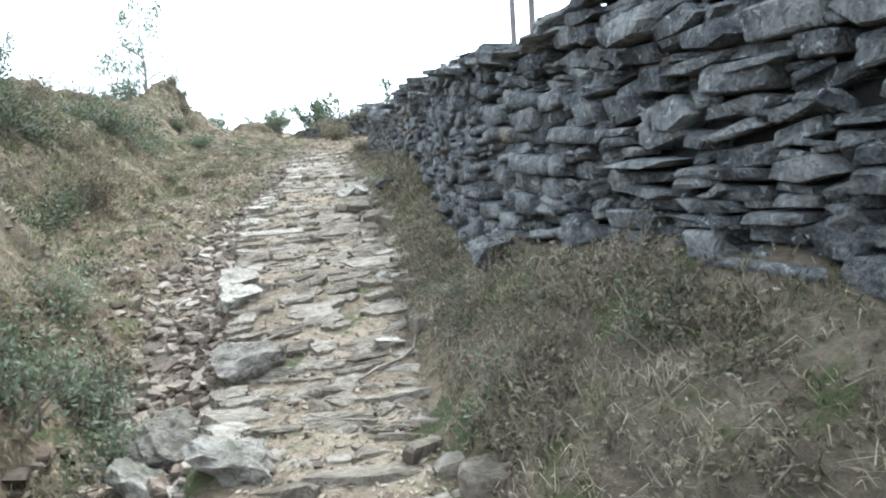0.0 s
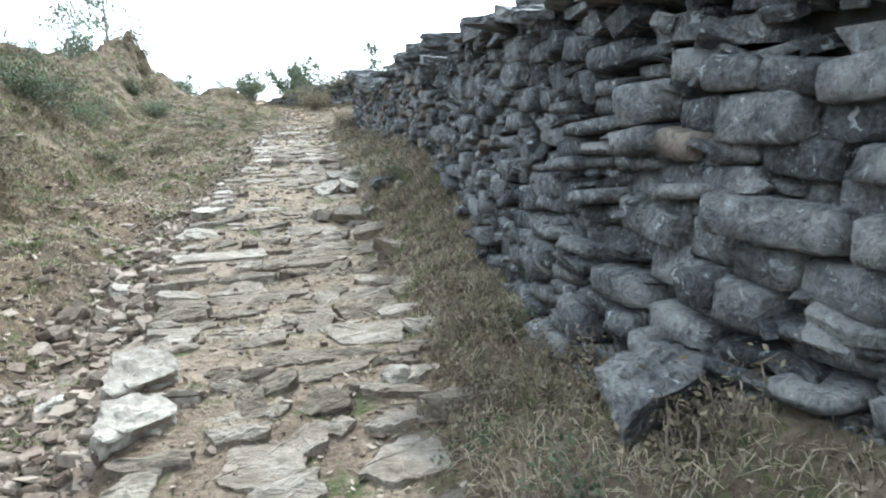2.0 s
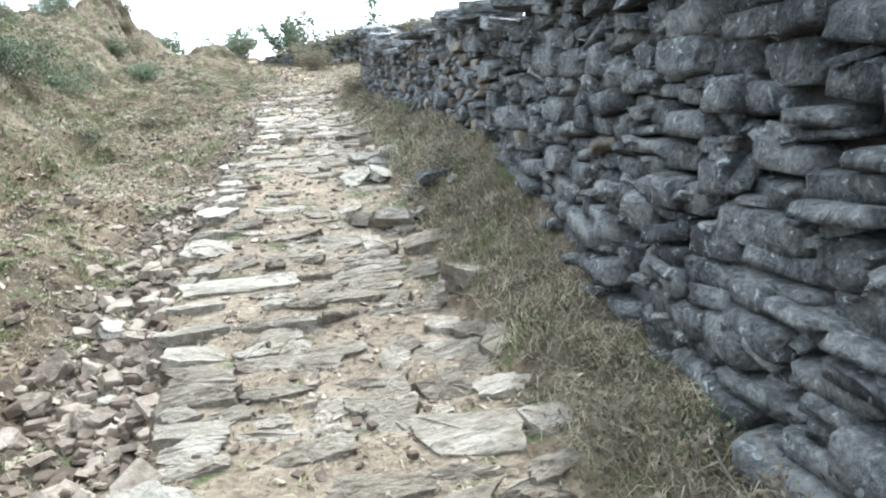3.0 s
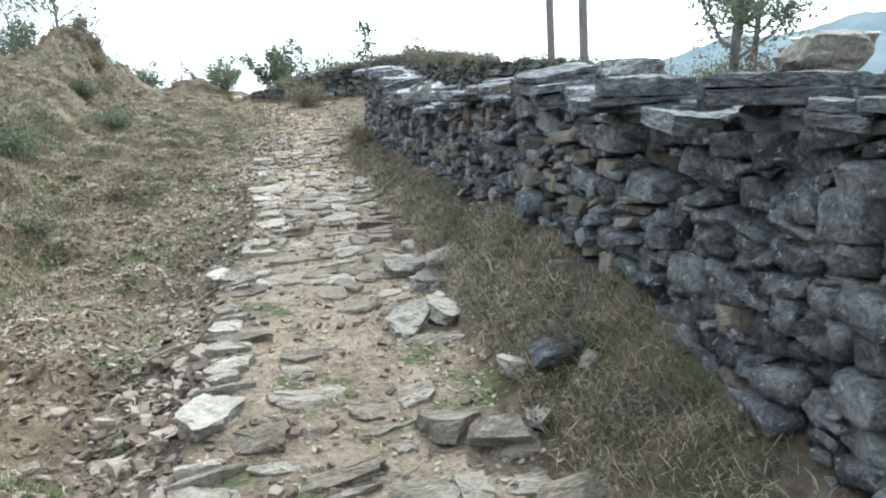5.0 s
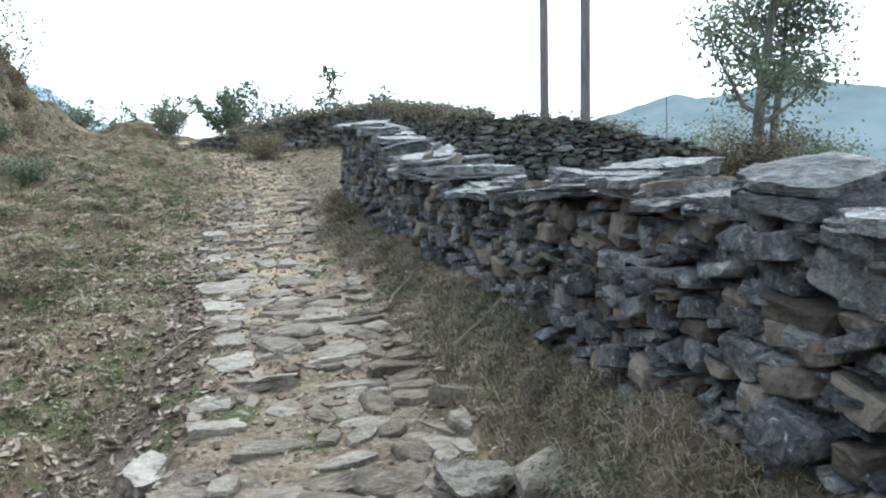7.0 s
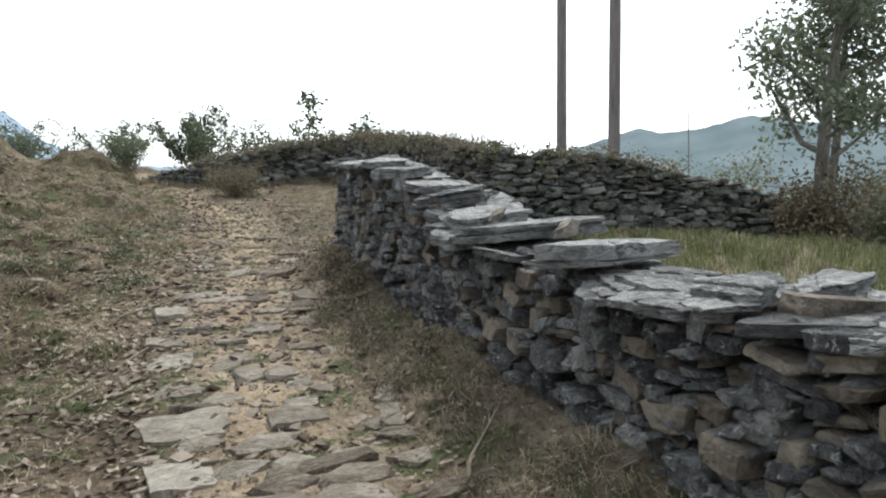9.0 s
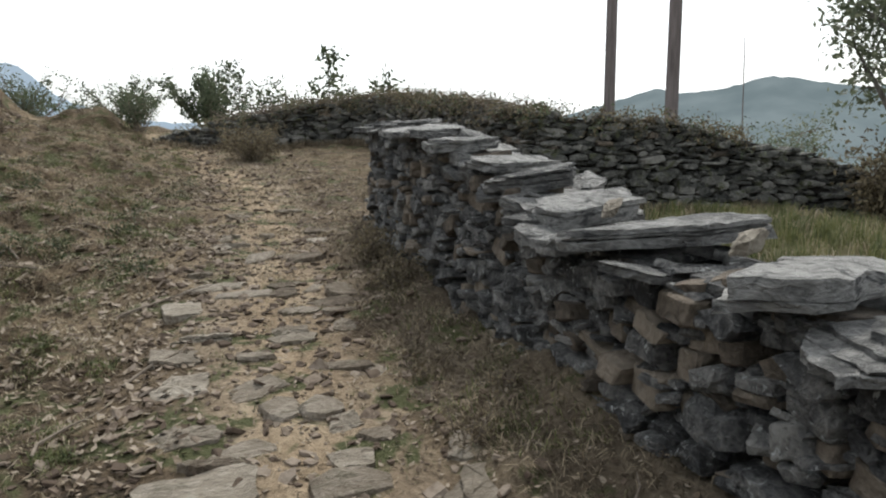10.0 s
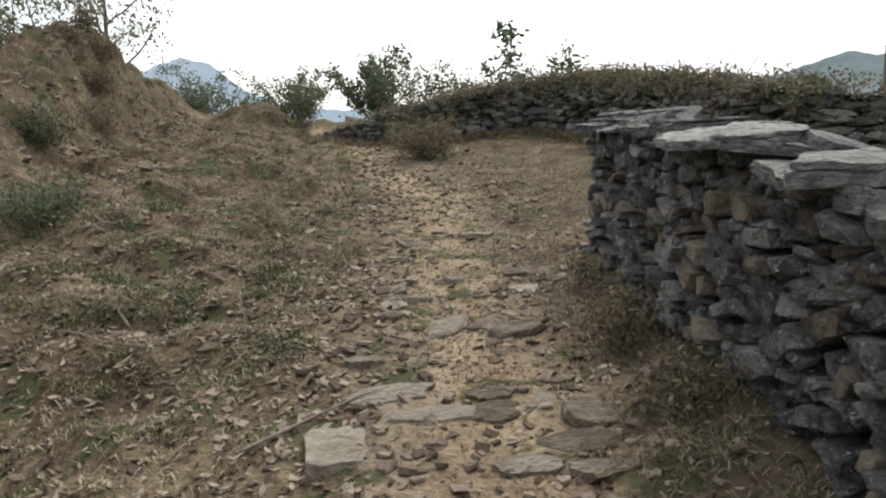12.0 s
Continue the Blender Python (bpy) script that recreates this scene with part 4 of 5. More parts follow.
crest = [(0.75, 31.1, 2.3, 1.75, 81, 6500, LEAF), (-1.3, 34.7, 2.0, 1.7, 82, 3600, LEAF), (-4.55, 36.8, 2.0, 2.3, 83, 2600, LEAF),
         (2.6, 32.1, 1.6, 1.35, 84, 2300, LEAF), (-2.6, 35.5, 1.6, 1.2, 85, 2000, LEAF), (4.2, 31.0, 1.8, 1.0, 86, 2000, LEAF_PALE),
         (-6.2, 37.5, 2.4, 2.0, 87, 2600, LEAF_PALE), (6.8, 32, 2.0, 1.0, 89, 1500, LEAF_PALE),
         (5.4, 29.6, 1.6, 0.8, 90, 1400, LEAF), (3.4, 29.0, 1.8, 0.8, 92, 1500, LEAF)]
for x, y, w, h, s, n, mt in crest:
    if x > 3:                        # rooted lower, behind the wall
        h = 3.7 - top_of(x, y)
    shrub("bush", (x, y, top_of(x, y)), w * 1.45, h * 0.98, s, int(n * 0.75), 0.11, mt, "leafy green bush on the crest against the sky", 18, "bush",
          "bushes on the crest", 0.085)
for x, y, h, s in ((3.26, 27.16, 4.6, 95), (5.7, 29.8, 4.6, 96), (5.2, 30.0, 4.2, 97)):
    tree("sapling", (x, y, top_of(x, y)), h - top_of(x, y), 0.022, s, 7, 0.45, 0.5, 300, 0.15, LEAF, "thin leafy sapling rising behind the stone wall",
         "sapling", spread=0.1, twigs=3, group="saplings behind the wall")
shrub("shrub", (1.05, 22.9, top_of(1.05, 22.9)), 1.1, 0.62, 101, 3600, 0.045, LEAF_DRY, "low brownish grey shrub on bare soil", 22, spread=0.07)
shrub("shrub", (-0.75, 26.9, top_of(-0.75, 26.9)), 0.9, 0.95, 102, 2200, 0.05, LEAF, "dark green shrub beside an earth lump", 16, spread=0.08)
shrub("shrub", (-3.2, 29.4, top_of(-3.2, 29.4)), 1.2, 0.7, 103, 2000, 0.05, LEAF, "dark green low shrub below the mound", 16, spread=0.09)
shrub("shrub", (-3.0, 15.2, top_of(-3.0, 15.2)), 1.2, 0.4, 104, 2000, 0.045, LEAF, "dark green creeping shrub at the bank's foot", 18, spread=0.08)
shrub("shrub", (-2.5, 18.9, top_of(-2.5, 18.9)), 1.3, 0.36, 105, 2000, 0.045, LEAF, "dark green creeping shrub on the stony slope", 18, spread=0.08)
bank_bushes = [(-2.3, 5.2, 0.8, 0.6, 111), (-1.35, 3.6, 0.7, 0.5, 112), (-1.2, 4.3, 0.55, 0.45, 113), (-2.9, 7.4, 1.0, 0.8, 114),
               (-3.3, 9.2, 1.1, 1.1, 115), (-3.6, 11.0, 1.2, 1.0, 116), (-3.0, 10.2, 0.9, 0.6, 117), (-2.6, 8.6, 0.8, 0.5, 118),
               (-2.7, 12.4, 1.0, 0.6, 119), (-4.3, 13.5, 1.2, 0.9, 120), (-1.9, 6.6, 0.6, 0.35, 121), (-3.9, 17.8, 1.0, 0.6, 122),
               (-1.1, 2.9, 0.6, 0.4, 123), (-4.9, 22.5, 1.2, 0.9, 124), (-5.4, 19.5, 1.4, 1.1, 125)]
for x, y, w, h, s in bank_bushes:
    shrub("shrub", (x, y, top_of(x, y)), w, h * 0.7, s, int(1300 * w * (0.5 + h)), 0.035, LEAF_DARK if s % 3 == 1 else LEAF_DRY,
          "small wild shrub rooted on the earth bank", 14, "shrub", "shrubs on the bank", 0.07)

shrub("shrub", (1.3, 16.0, top_of(1.3, 16.0)), 0.36, 0.34, 131, 800, 0.035, LEAF_DRY, "dark leafy plant growing at the wall's foot", 12, spread=0.06)
shrub("shrub", (1.2, 15.2, top_of(1.2, 15.2)), 0.4, 0.3, 132, 700, 0.035, LEAF_DRY, "small dry plant growing at the wall's foot", 10, spread=0.05)
shrub("shrub", (-4.05, 25.5, top_of(-4.05, 25.5)), 0.8, 0.45, 133, 1500, 0.05, LEAF_DRY, "brown dry shrub on the mound's pinnacle", 14, spread=0.08)
shrub("shrub", (-5.4, 25.3, top_of(-5.4, 25.3)), 1.7, 1.5, 134, 3600, 0.06, LEAF, "dark green bush beside the mound's pinnacle", 14, spread=0.1)

for x, y, w, h, s, mt in ((-3.3, 8.1, 1.0, 0.95, 141, LEAF_DARK), (-3.9, 9.8, 1.2, 1.1, 142, LEAF), (-3.0, 6.6, 0.9, 0.8, 143, LEAF_DRY), (-4.4, 11.8, 1.1, 1.2, 144, LEAF),
                          (-2.5, 4.6, 0.8, 0.7, 145, LEAF_DRY)):
    shrub("bush", (x, y, top_of(x, y)), w, h, s, int(2000 * w), 0.05, mt, "tall ragged bush on the bank's brow against the sky", 16, "bush", "bushes on the bank", 0.07)

bb = random.Random(88)
for k in range(84):
    y = bb.uniform(0.9, 5.2) if k < 60 else bb.uniform(5.2, 15)
    x = float(verge_at(y, bb.uniform(0.1, 0.95)))
    h = bb.uniform(0.12, 0.26)
    shrub("herb", (x, y, top_of(x, y)), h * 1.3, h, 600 + k, 240, 0.024, LEAF_DRY if k % 5 else LEAF, "withered brown herb standing on the verge", 8, "plant",
          "withered herbs on the verge", 0.035)
for x, y, w, h, s in ((-1.15, 3.9, 0.6, 0.4, 161), (-1.3, 3.3, 0.6, 0.4, 162), (-0.95, 3.5, 0.4, 0.25, 163), (-1.5, 4.6, 0.6, 0.35, 164)):
    shrub("shrub", (x, y, top_of(x, y)), w, h, s, 1500, 0.03, LEAF_PALE, "pale green leafy weeds at the bank's foot", 16, "shrub", "weeds at the bank's foot", 0.06)
for x, y, w, h, s in ((-2.9, 12.2, 1.5, 0.9, 151), (-2.5, 7.1, 1.0, 0.8, 152), (-3.6, 13.2, 1.2, 1.0, 153), (-3.2, 9.6, 1.2, 0.9, 154), (-3.9, 15.6, 1.3, 0.8, 155),
                      (-2.2, 4.6, 0.9, 0.6, 156), (-1.6, 3.2, 0.7, 0.5, 157)):
    shrub("bush", (x, y, top_of(x, y)), w * 0.8, h * 0.65, s, int(1900 * w), 0.04, LEAF_DARK, "dense dark green bush overgrowing the earth bank", 16, "bush", "bushes on the bank", 0.09)
for x, y, w, h, s in ((-3.0, 12.9, 1.5, 0.8, 171), (-2.45, 9.4, 1.2, 0.75, 172), (-3.3, 15.9, 1.2, 0.55, 174), (-3.4, 21.4, 1.2, 0.5, 175),
                      (-3.3, 23.2, 1.0, 0.5, 176), (-1.55, 3.75, 0.7, 0.4, 178)):
    shrub("bush", (x, y, top_of(x, y)), w, h * 0.6, s, int(2200 * w), 0.036, LEAF_DARK if s % 2 else LEAF_DRY, "thick dark green bush hanging over the earth bank", 18, "bush", "bushes on the bank", 0.09)
for x, y, w, h, s in ((-3.8, 25.35, 0.9, 0.5, 181), (-4.2, 25.0, 0.8, 0.4, 182), (-3.6, 24.4, 0.8, 0.3, 183)):
    shrub("shrub", (x, y, top_of(x, y)), w, h, s, 2200, 0.04, LEAF_DRY, "dark withered scrub on the earth mound", 14, "shrub", "scrub on the mound", 0.08)
for k in range(20):
    y = bb.uniform(2.5, 24)
    x = float(bank_foot(y)) - bb.uniform(0.2, 2.6)
    w = bb.uniform(0.4, 0.95)
    shrub("shrub", (x, y, top_of(x, y)), w, w * bb.uniform(0.35, 0.6), 500 + k, int(900 * w), 0.038, bb.choice((LEAF_DARK, LEAF, LEAF_DRY)),
          "low wild shrub growing on the earth bank", 10, "shrub", "shrubs on the bank", 0.08)

for k in range(48):
    y = bb.uniform(10, 22)
    x = float(path_left(y)) - bb.uniform(0.4, 2.4)
    w = bb.uniform(0.3, 0.6)
    shrub("tuft", (x, y, top_of(x, y)), w, bb.uniform(0.07, 0.14), 700 + k, int(1500 * w), 0.024, LEAF_DARK if k % 2 else LEAF_DRY,
          "low withered plant tuft on the stony slope", 8, "plant", "low tufts on the slope", 0.05)

# ---- loose rocks and stones, each a thing ----
def rock(name, label, x, y, size, turn, meshes, seed, sink=0.3, tilt=(0, 0), z=None, group=""):
    r2 = random.Random(seed)
    me = r2.choice(meshes)
    base = top_of(x, y) if z is None else z
    ob = new(name, me)
    ob.matrix_basis = trs(x, y, base + size[2] * (0.5 - sink), tilt[0], tilt[1], radians(turn), *size)
    return tagged(ob, label, "rock", group)


rock("boulder", "grey-brown angular boulder at the path's edge", -0.34, 3.9, (0.42, 0.3, 0.28), 8, block_set, 1, 0.42, (0.1, -0.2))
rock("boulder", "flat-faced grey boulder in the gully", -0.7, 3.4, (0.34, 0.4, 0.26), 25, block_set, 2, 0.3, (0.35, -0.2))
rock("boulder", "broad grey slab beside the gully", -0.38, 2.9, (0.36, 0.3, 0.2), 12, block_set, 3, 0.3, (0.2, 0))
rock("boulder", "mossy brown boulder under the bank", -0.8, 3.15, (0.3, 0.22, 0.22), -15, block_set, 4, 0.35)
rock("rock", "pale rounded edge stone of the path", -0.52, 5.32, (0.31, 0.32, 0.14), 10, pale_slabs, 5, 0.42, (0.22, 0))
rock("rock", "pale rounded edge stone of the path", -0.48, 4.94, (0.3, 0.25, 0.13), 15, pale_slabs, 6, 0.42, (0.2, 0))
rock("boulder", "dark squared boulder at the wall's foot", 1.05, 4.0, (0.36, 0.28, 0.28), 20, dark_block_set, 7, 0.3)
rock("boulder", "dark leaning slab at the wall's foot", 1.27, 3.2, (0.26, 0.14, 0.22), 100, dark_block_set, 8, 0.35, (0.1, 0.5))
rock("rock", "pale upright stone lying on the verge", 0.70, 9.13, (0.24, 0.27, 0.1), 20, pale_slabs, 9, 0.1, (0.2, 0.3))
rock("rock", "pale grey stone on the path's edge", 0.5, 9.08, (0.3, 0.22, 0.1), 35, pale_slabs, 10, 0.2, (0.2, -0.3))
rock("rock", "pointed pale slab tilted on the path", 0.6, 7.88, (0.3, 0.26, 0.12), 30, path_slabs, 11, 0.1, (-0.5, 0.5))
rock("rock", "flat grey slab beside a pointed one", 0.41, 8.03, (0.28, 0.24, 0.11), -20, path_slabs, 12, 0.3, (-0.2, 0))
rock("rock", "dark broken rock on the verge", 0.88, 8.02, (0.26, 0.18, 0.13), 15, dark_block_set, 13, 0.25)
rock("rock", "small pale stone on the verge", 0.98, 7.92, (0.1, 0.07, 0.05), 15, pale_set, 14, 0.25)
rock("rock", "pale leaning stone on the path's edge", 0.78, 8.22, (0.12, 0.2, 0.1), 25, pale_slabs, 15, 0.25)
rock("rock", "white pebble-like stone on the path's edge", 0.75, 7.88, (0.11, 0.1, 0.08), 25, pale_set, 16, 0.25)
rock("rock", "brown block standing on the path's edge", 0.74, 9.75, (0.32, 0.3, 0.16), 10, block_set, 17, 0.35, (0, 0.1))
rock("rock", "grey block standing on the path's edge", 0.72, 10.1, (0.36, 0.24, 0.18), 5, block_set, 18, 0.35)
rock("rock", "pale edge stone of the path", -0.54, 10.88, (0.26, 0.38, 0.12), -15, pale_slabs, 19, 0.5)
rock("rock", "big pale flat stone at the path's edge", -0.52, 8.44, (0.28, 0.38, 0.13), -12, pale_slabs, 20, 0.5)
rock("rock", "small pale stone lying on a capstone", 1.46, 12.4, (0.1, 0.09, 0.09), 25, pale_set, 21, 0.15, z=2.42)
rock("rock", "small brown stone lying on a capstone", 1.52, 13.2, (0.12, 0.09, 0.08), 60, pale_set, 22, 0.15, z=2.44)
rock("boulder", "big loose boulder resting on the wall", 1.62, 7.5, (0.36, 0.28, 0.18), 15, pale_set, 23, 0.1, z=2.36)
rock("boulder", "big pale boulder resting on the wall", 1.8, 7.6, (0.36, 0.28, 0.2), 45, pale_set, 24, 0.1, z=2.36)
rock("boulder", "dark loose boulder resting on the wall", 1.62, 8.78, (0.36, 0.3, 0.17), 10, dark_block_set, 25, 0.2, z=2.38)
rock("rock", "white stone wedged in the turf by the path", 0.52, 5.08, (0.16, 0.16, 0.1), 10, pale_set, 26, 0.4)
rock("rock", "pale stone lying on the paving", 0.4, 4.0, (0.18, 0.12, 0.09), 20, pale_set, 27, 0.3)
rock("rock", "pale chip of rock on the path's edge", 0.72, 9.4, (0.12, 0.08, 0.08), 20, pale_set, 28, 0.3)
gully_rng = random.Random(77)
for k in range(46):
    y = gully_rng.uniform(2.6, 7.6)
    x = float(path_left(y)) - gully_rng.uniform(0.1, 0.62)
    s = gully_rng.uniform(0.08, 0.17)
    rock("rock", "loose grey-brown stone lying in the gully", x, y, (s * 1.2, s, s * 0.6), gully_rng.uniform(0, 180),
         pale_set if gully_rng.random() < 0.12 else gully_set, 200 + k, 0.3,
         (gully_rng.gauss(0, 0.2), gully_rng.gauss(0, 0.2)), group="loose stones in the gully")

# ---- twigs ----
def fallen_branch(x, y, length, turn, seed):
    r2 = random.Random(seed)
    root = thing("twig", (x, y, top_of(x, y) + 0.015), "thin dry fallen branch lying on the ground", "twig", "fallen twigs")
    a = radians(turn)
    line = [Vector((0, 0, 0))]
    for k in range(5):
        p = line[-1] + Vector((math.cos(a), math.sin(a), 0)) * length / 5
        a += r2.gauss(0, 0.2)
        p.z = top_of(x + p.x, y + p.y) - top_of(x, y) + 0.012
        line.append(p)
    part("stick", _tri_from([tube_arrays(line, [0.009, 0.008, 0.007, 0.006, 0.004, 0.002], 5)], "stick", TWIG), TWIG, root)


tw = random.Random(5)
for k in range(26):
    fallen_branch(tw.uniform(-2.2, -0.4), tw.uniform(9, 19), tw.uniform(0.3, 0.7), tw.uniform(0, 180), 300 + k)
for x, y, l, a in ((1.0, 11.2, 0.5, 15), (0.95, 9.0, 0.4, 80), (0.2, 3.6, 0.7, 40), (0.9, 12.2, 0.5, 60), (-0.35, 4.2, 0.5, 30)):
    fallen_branch(x, y, l, a, int(y * 10))

# ---- paving ----
paving = tagged(new("pavement"), "old mule path of rough crosswise stone slabs in trodden earth", "pavement", kind="structure")
r = random.Random(41)
heap, owned = Heap(), 0
fill_arr = [arrays_of(m) for m in paving_fill]
# kerb stones along the gully: place, width across the path, depth along it
kerbs = [(-0.5, 6.49, 0.27, 0.18), (-0.54, 6.73, 0.3, 0.2), (-0.54, 7.0, 0.25, 0.17), (-0.36, 7.22, 0.6, 0.15), (-0.55, 7.48, 0.24, 0.17),
         (-0.55, 7.82, 0.28, 0.28), (-0.27, 10.99, 0.27, 0.13), (-0.06, 11.36, 0.44, 0.16), (-0.16, 11.61, 0.22, 0.2),
         (-0.16, 11.95, 0.22, 0.22), (-0.17, 12.32, 0.26, 0.2), (-0.16, 12.72, 0.26, 0.24), (-0.14, 13.23, 0.38, 0.3), (-0.17, 13.67, 0.28, 0.18),
         (-0.2, 14.15, 0.3, 0.2), (-0.19, 14.55, 0.26, 0.2), (-0.03, 14.78, 0.28, 0.13), (-0.14, 15.41, 0.24, 0.32), (0.09, 15.75, 0.38, 0.15),
         (0.0, 16.12, 0.17, 0.16)]
# larger slabs within the path and along its other edge
slabs = [(0.41, 5.56, 0.4, 0.26), (0.05, 5.37, 0.43, 0.14), (0.42, 4.6, 0.44, 0.3), (-0.05, 4.63, 0.36, 0.26), (0.08, 6.34, 0.26, 0.15), (0.56, 6.45, 0.2, 0.16), (0.34, 8.33, 0.2, 0.2),
         (0.82, 12.76, 0.4, 0.15), (0.81, 12.5, 0.3, 0.13), (0.8, 12.21, 0.28, 0.14), (0.83, 11.68, 0.22, 0.15), (0.79, 10.17, 0.26, 0.2), (-0.02, 10.69, 0.38, 0.17),
         (0.26, 10.49, 0.26, 0.14), (0.18, 10.3, 0.34, 0.15)]
slabs += [(0.43, 13.28, 0.24, 0.16), (0.46, 13.58, 0.2, 0.11), (0.86, 13.23, 0.26, 0.22), (0.83, 12.91, 0.36, 0.24), (0.41, 14.74, 0.24, 0.11), (0.23, 12.88, 0.38, 0.15),
          (1.12, 17.36, 0.36, 0.14), (1.05, 17.05, 0.3, 0.16), (0.53, 15.65, 0.24, 0.12), (0.8, 15.0, 0.24, 0.12), (0.53, 15.08, 0.26, 0.14), (0.73, 14.76, 0.17, 0.15),
          (0.41, 14.63, 0.36, 0.13), (1.0, 18.5, 0.33, 0.15), (0.45, 18.37, 0.28, 0.16), (0.16, 16.69, 0.15, 0.1)]
for x, y, w, d in kerbs:
    set_stone("edge_stone", r.choice(kerb_set), trs(x, y, top_of(x + 0.08, y) - (0.03 if y < 10 else 0.037), r.gauss(0.03, 0.05), r.gauss(0, 0.05), r.gauss(0, 0.1), w * 1.25, d * 1.3, 0.11), paving)
for x, y, w, d in slabs:
    set_stone("slab", r.choice(kerb_set if r.random() < 0.3 else path_plates), trs(x, y, top_of(x, y) - 0.028, r.gauss(0.06, 0.06), r.gauss(0, 0.06), r.gauss(0, 0.14), w * 1.15, d * 1.2, 0.1), paving)
placed = kerbs + slabs + [(-0.48, 5.32, 0.36, 0.34), (-0.45, 4.92, 0.34, 0.28), (-0.52, 8.44, 0.28, 0.36), (-0.54, 10.88, 0.28, 0.38)]


def free(x, y, w, d):
    return not any(abs(x - b[0]) < (w + b[2]) * 0.42 and abs(y - b[1]) < (d + b[3]) * 0.42 for b in placed)


y = 0.4
while y < 17.4:
    d = r.uniform(0.06, 0.16) if y < 9 else r.uniform(0.08, 0.18)
    xl, xr = float(path_left(y)), float(path_right(y))
    keep = float(np.interp(y, [0, 8.2, 8.5, 9.7, 10, 12.4, 13.2, 14, 16, 17.4], [0.85, 0.8, 0.2, 0.2, 0.95, 0.92, 0.5, 0.2, 0.14, 0.08]))
    x = xl + r.uniform(0.1, 0.2)
    if y > 3 and r.random() < (0.9 if y < 13 else 0.4):
        w = r.uniform(0.16, 0.34)
        ed = d * r.uniform(1.0, 1.4) + (0.03 if y > 9 else 0)
        if free(xl + w / 2, y + d / 2, w, ed):
            set_stone("edge_stone", r.choice(kerb_set if r.random() < 0.6 else path_plates),
                      trs(xl + w / 2 - 0.03, y + d / 2, top_of(xl + w / 2 + 0.05, y + d / 2) - 0.03, r.gauss(0, 0.06), r.gauss(0, 0.06),
                          r.gauss(0, 0.16), w * 1.1, ed * 1.1, 0.11), paving)
        x = xl + w - 0.02
    while x < xr:
        w = r.uniform(0.1, 0.28) * r.choice((1, 1, 1.7)) if y < 9 else r.uniform(0.1, 0.34)
        if r.random() < keep and free(x + w / 2, y + d / 2, w, d):
            z = top_of(x + w / 2, y + d / 2)
            m = trs(x + w / 2, y + d / 2 + r.gauss(0, 0.025), z - (0.034 if y < 9.8 else 0.026) + r.gauss(0, 0.012), r.gauss(0.12, 0.12), r.gauss(0, 0.08),
                    r.gauss(0, 0.28 if y < 9 else 0.4), w * 1.2, d * r.uniform(0.8, 1.7), 0.1)
            if 3.0 < y < 9 and owned < 260:
                set_stone("slab", r.choice(path_plates), m, paving)
                owned += 1
            else:
                heap.add(r.choice(fill_arr), m)
        x += w * 0.98
    y += d * 0.98
ob = part("slab_fill", heap.mesh("slab_fill", PAVING_FILL), None, paving)
ob["kind"] = "stuff"

# ---- rubble, chips, litter and grass ----
g = np.random.RandomState(9)
rub_arr = [arrays_of(m) for m in rubble_set]


def strew(name, label, n, xs, ys, lo, hi, seed, flat=0.5):
    r3 = random.Random(seed)
    h = Heap()
    zs = height(xs, ys)
    for x, y, z in zip(xs, ys, zs):
        s = lo + (hi - lo) * r3.random() ** 2.2
        h.add(r3.choice(rub_arr), trs(x, y, z + s * 0.1, r3.gauss(0, 0.3), r3.gauss(0, 0.3), r3.uniform(0, 6.3),
                                      s * r3.uniform(0.8, 1.6), s, s * flat * r3.uniform(0.6, 1.3)))
    return tagged(new(name, h.mesh(name, RUBBLE)), label, "rubble", kind="stuff")


ys = g.uniform(1.0, 9.5, 2600)
xs = path_left(ys) - 0.02 - np.abs(g.normal(0, 0.36, 2600))
strew("rubble", "broken grey and brown stones in the gully", 2600, xs, ys, 0.02, 0.11, 1)
ys = g.uniform(4, 24, 5000)
xs = path_left(ys) - 0.1 - g.uniform(0, 1, 5000) ** 1.3 * 3.6
strew("stone_chips", "small flat stone chips strewn over the slope", 5000, xs, ys, 0.015, 0.07, 2, 0.3)
ys = g.uniform(19, 28, 1500)
xs = g.uniform(-5.6, -2.2, 1500)
strew("mound_stones", "small stones weathering out of the earth mound", 1500, xs, ys, 0.02, 0.11, 4, 0.5)
ys = g.uniform(1, 17, 2400)
xs = path_left(ys) + (path_right(ys) - path_left(ys) + 0.25) * g.uniform(0, 1, 2400)
strew("path_gravel", "small stones and grit between the paving slabs", 2400, xs, ys, 0.01, 0.05, 3, 0.5)

ys = g.uniform(11, 25, 2600)
xs = path_left(ys) - 0.3 + g.uniform(0, 1, 2600) * 1.7
strew("trail_chips", "flat stone chips trodden into the dusty trail", 2600, xs, ys, 0.015, 0.075, 6, 0.3)


def scatter(n, xf, y0, y1, clump, seed):
    """Roots in clumps; xf gives x from y and a number from 0 to 1."""
    gg = np.random.RandomState(seed)
    k = gg.randint(0, max(1, n // clump), n)
    cy = gg.uniform(y0, y1, max(1, n // clump))
    cu = gg.uniform(0, 1, max(1, n // clump))
    y = cy[k] + gg.normal(0, 0.05, n)
    x = xf(cy[k], cu[k]) + gg.normal(0, 0.05, n)
    return x, y, height(x, y)


def grass(name, label, n, xf, y0, y1, clump, high, wide, lean, material, seed):
    x, y, z = scatter(n, xf, y0, y1, clump, seed)
    return tagged(new(name, blades(name, x, y, z, high, wide, lean, material, seed)), label, "grass", kind="stuff")


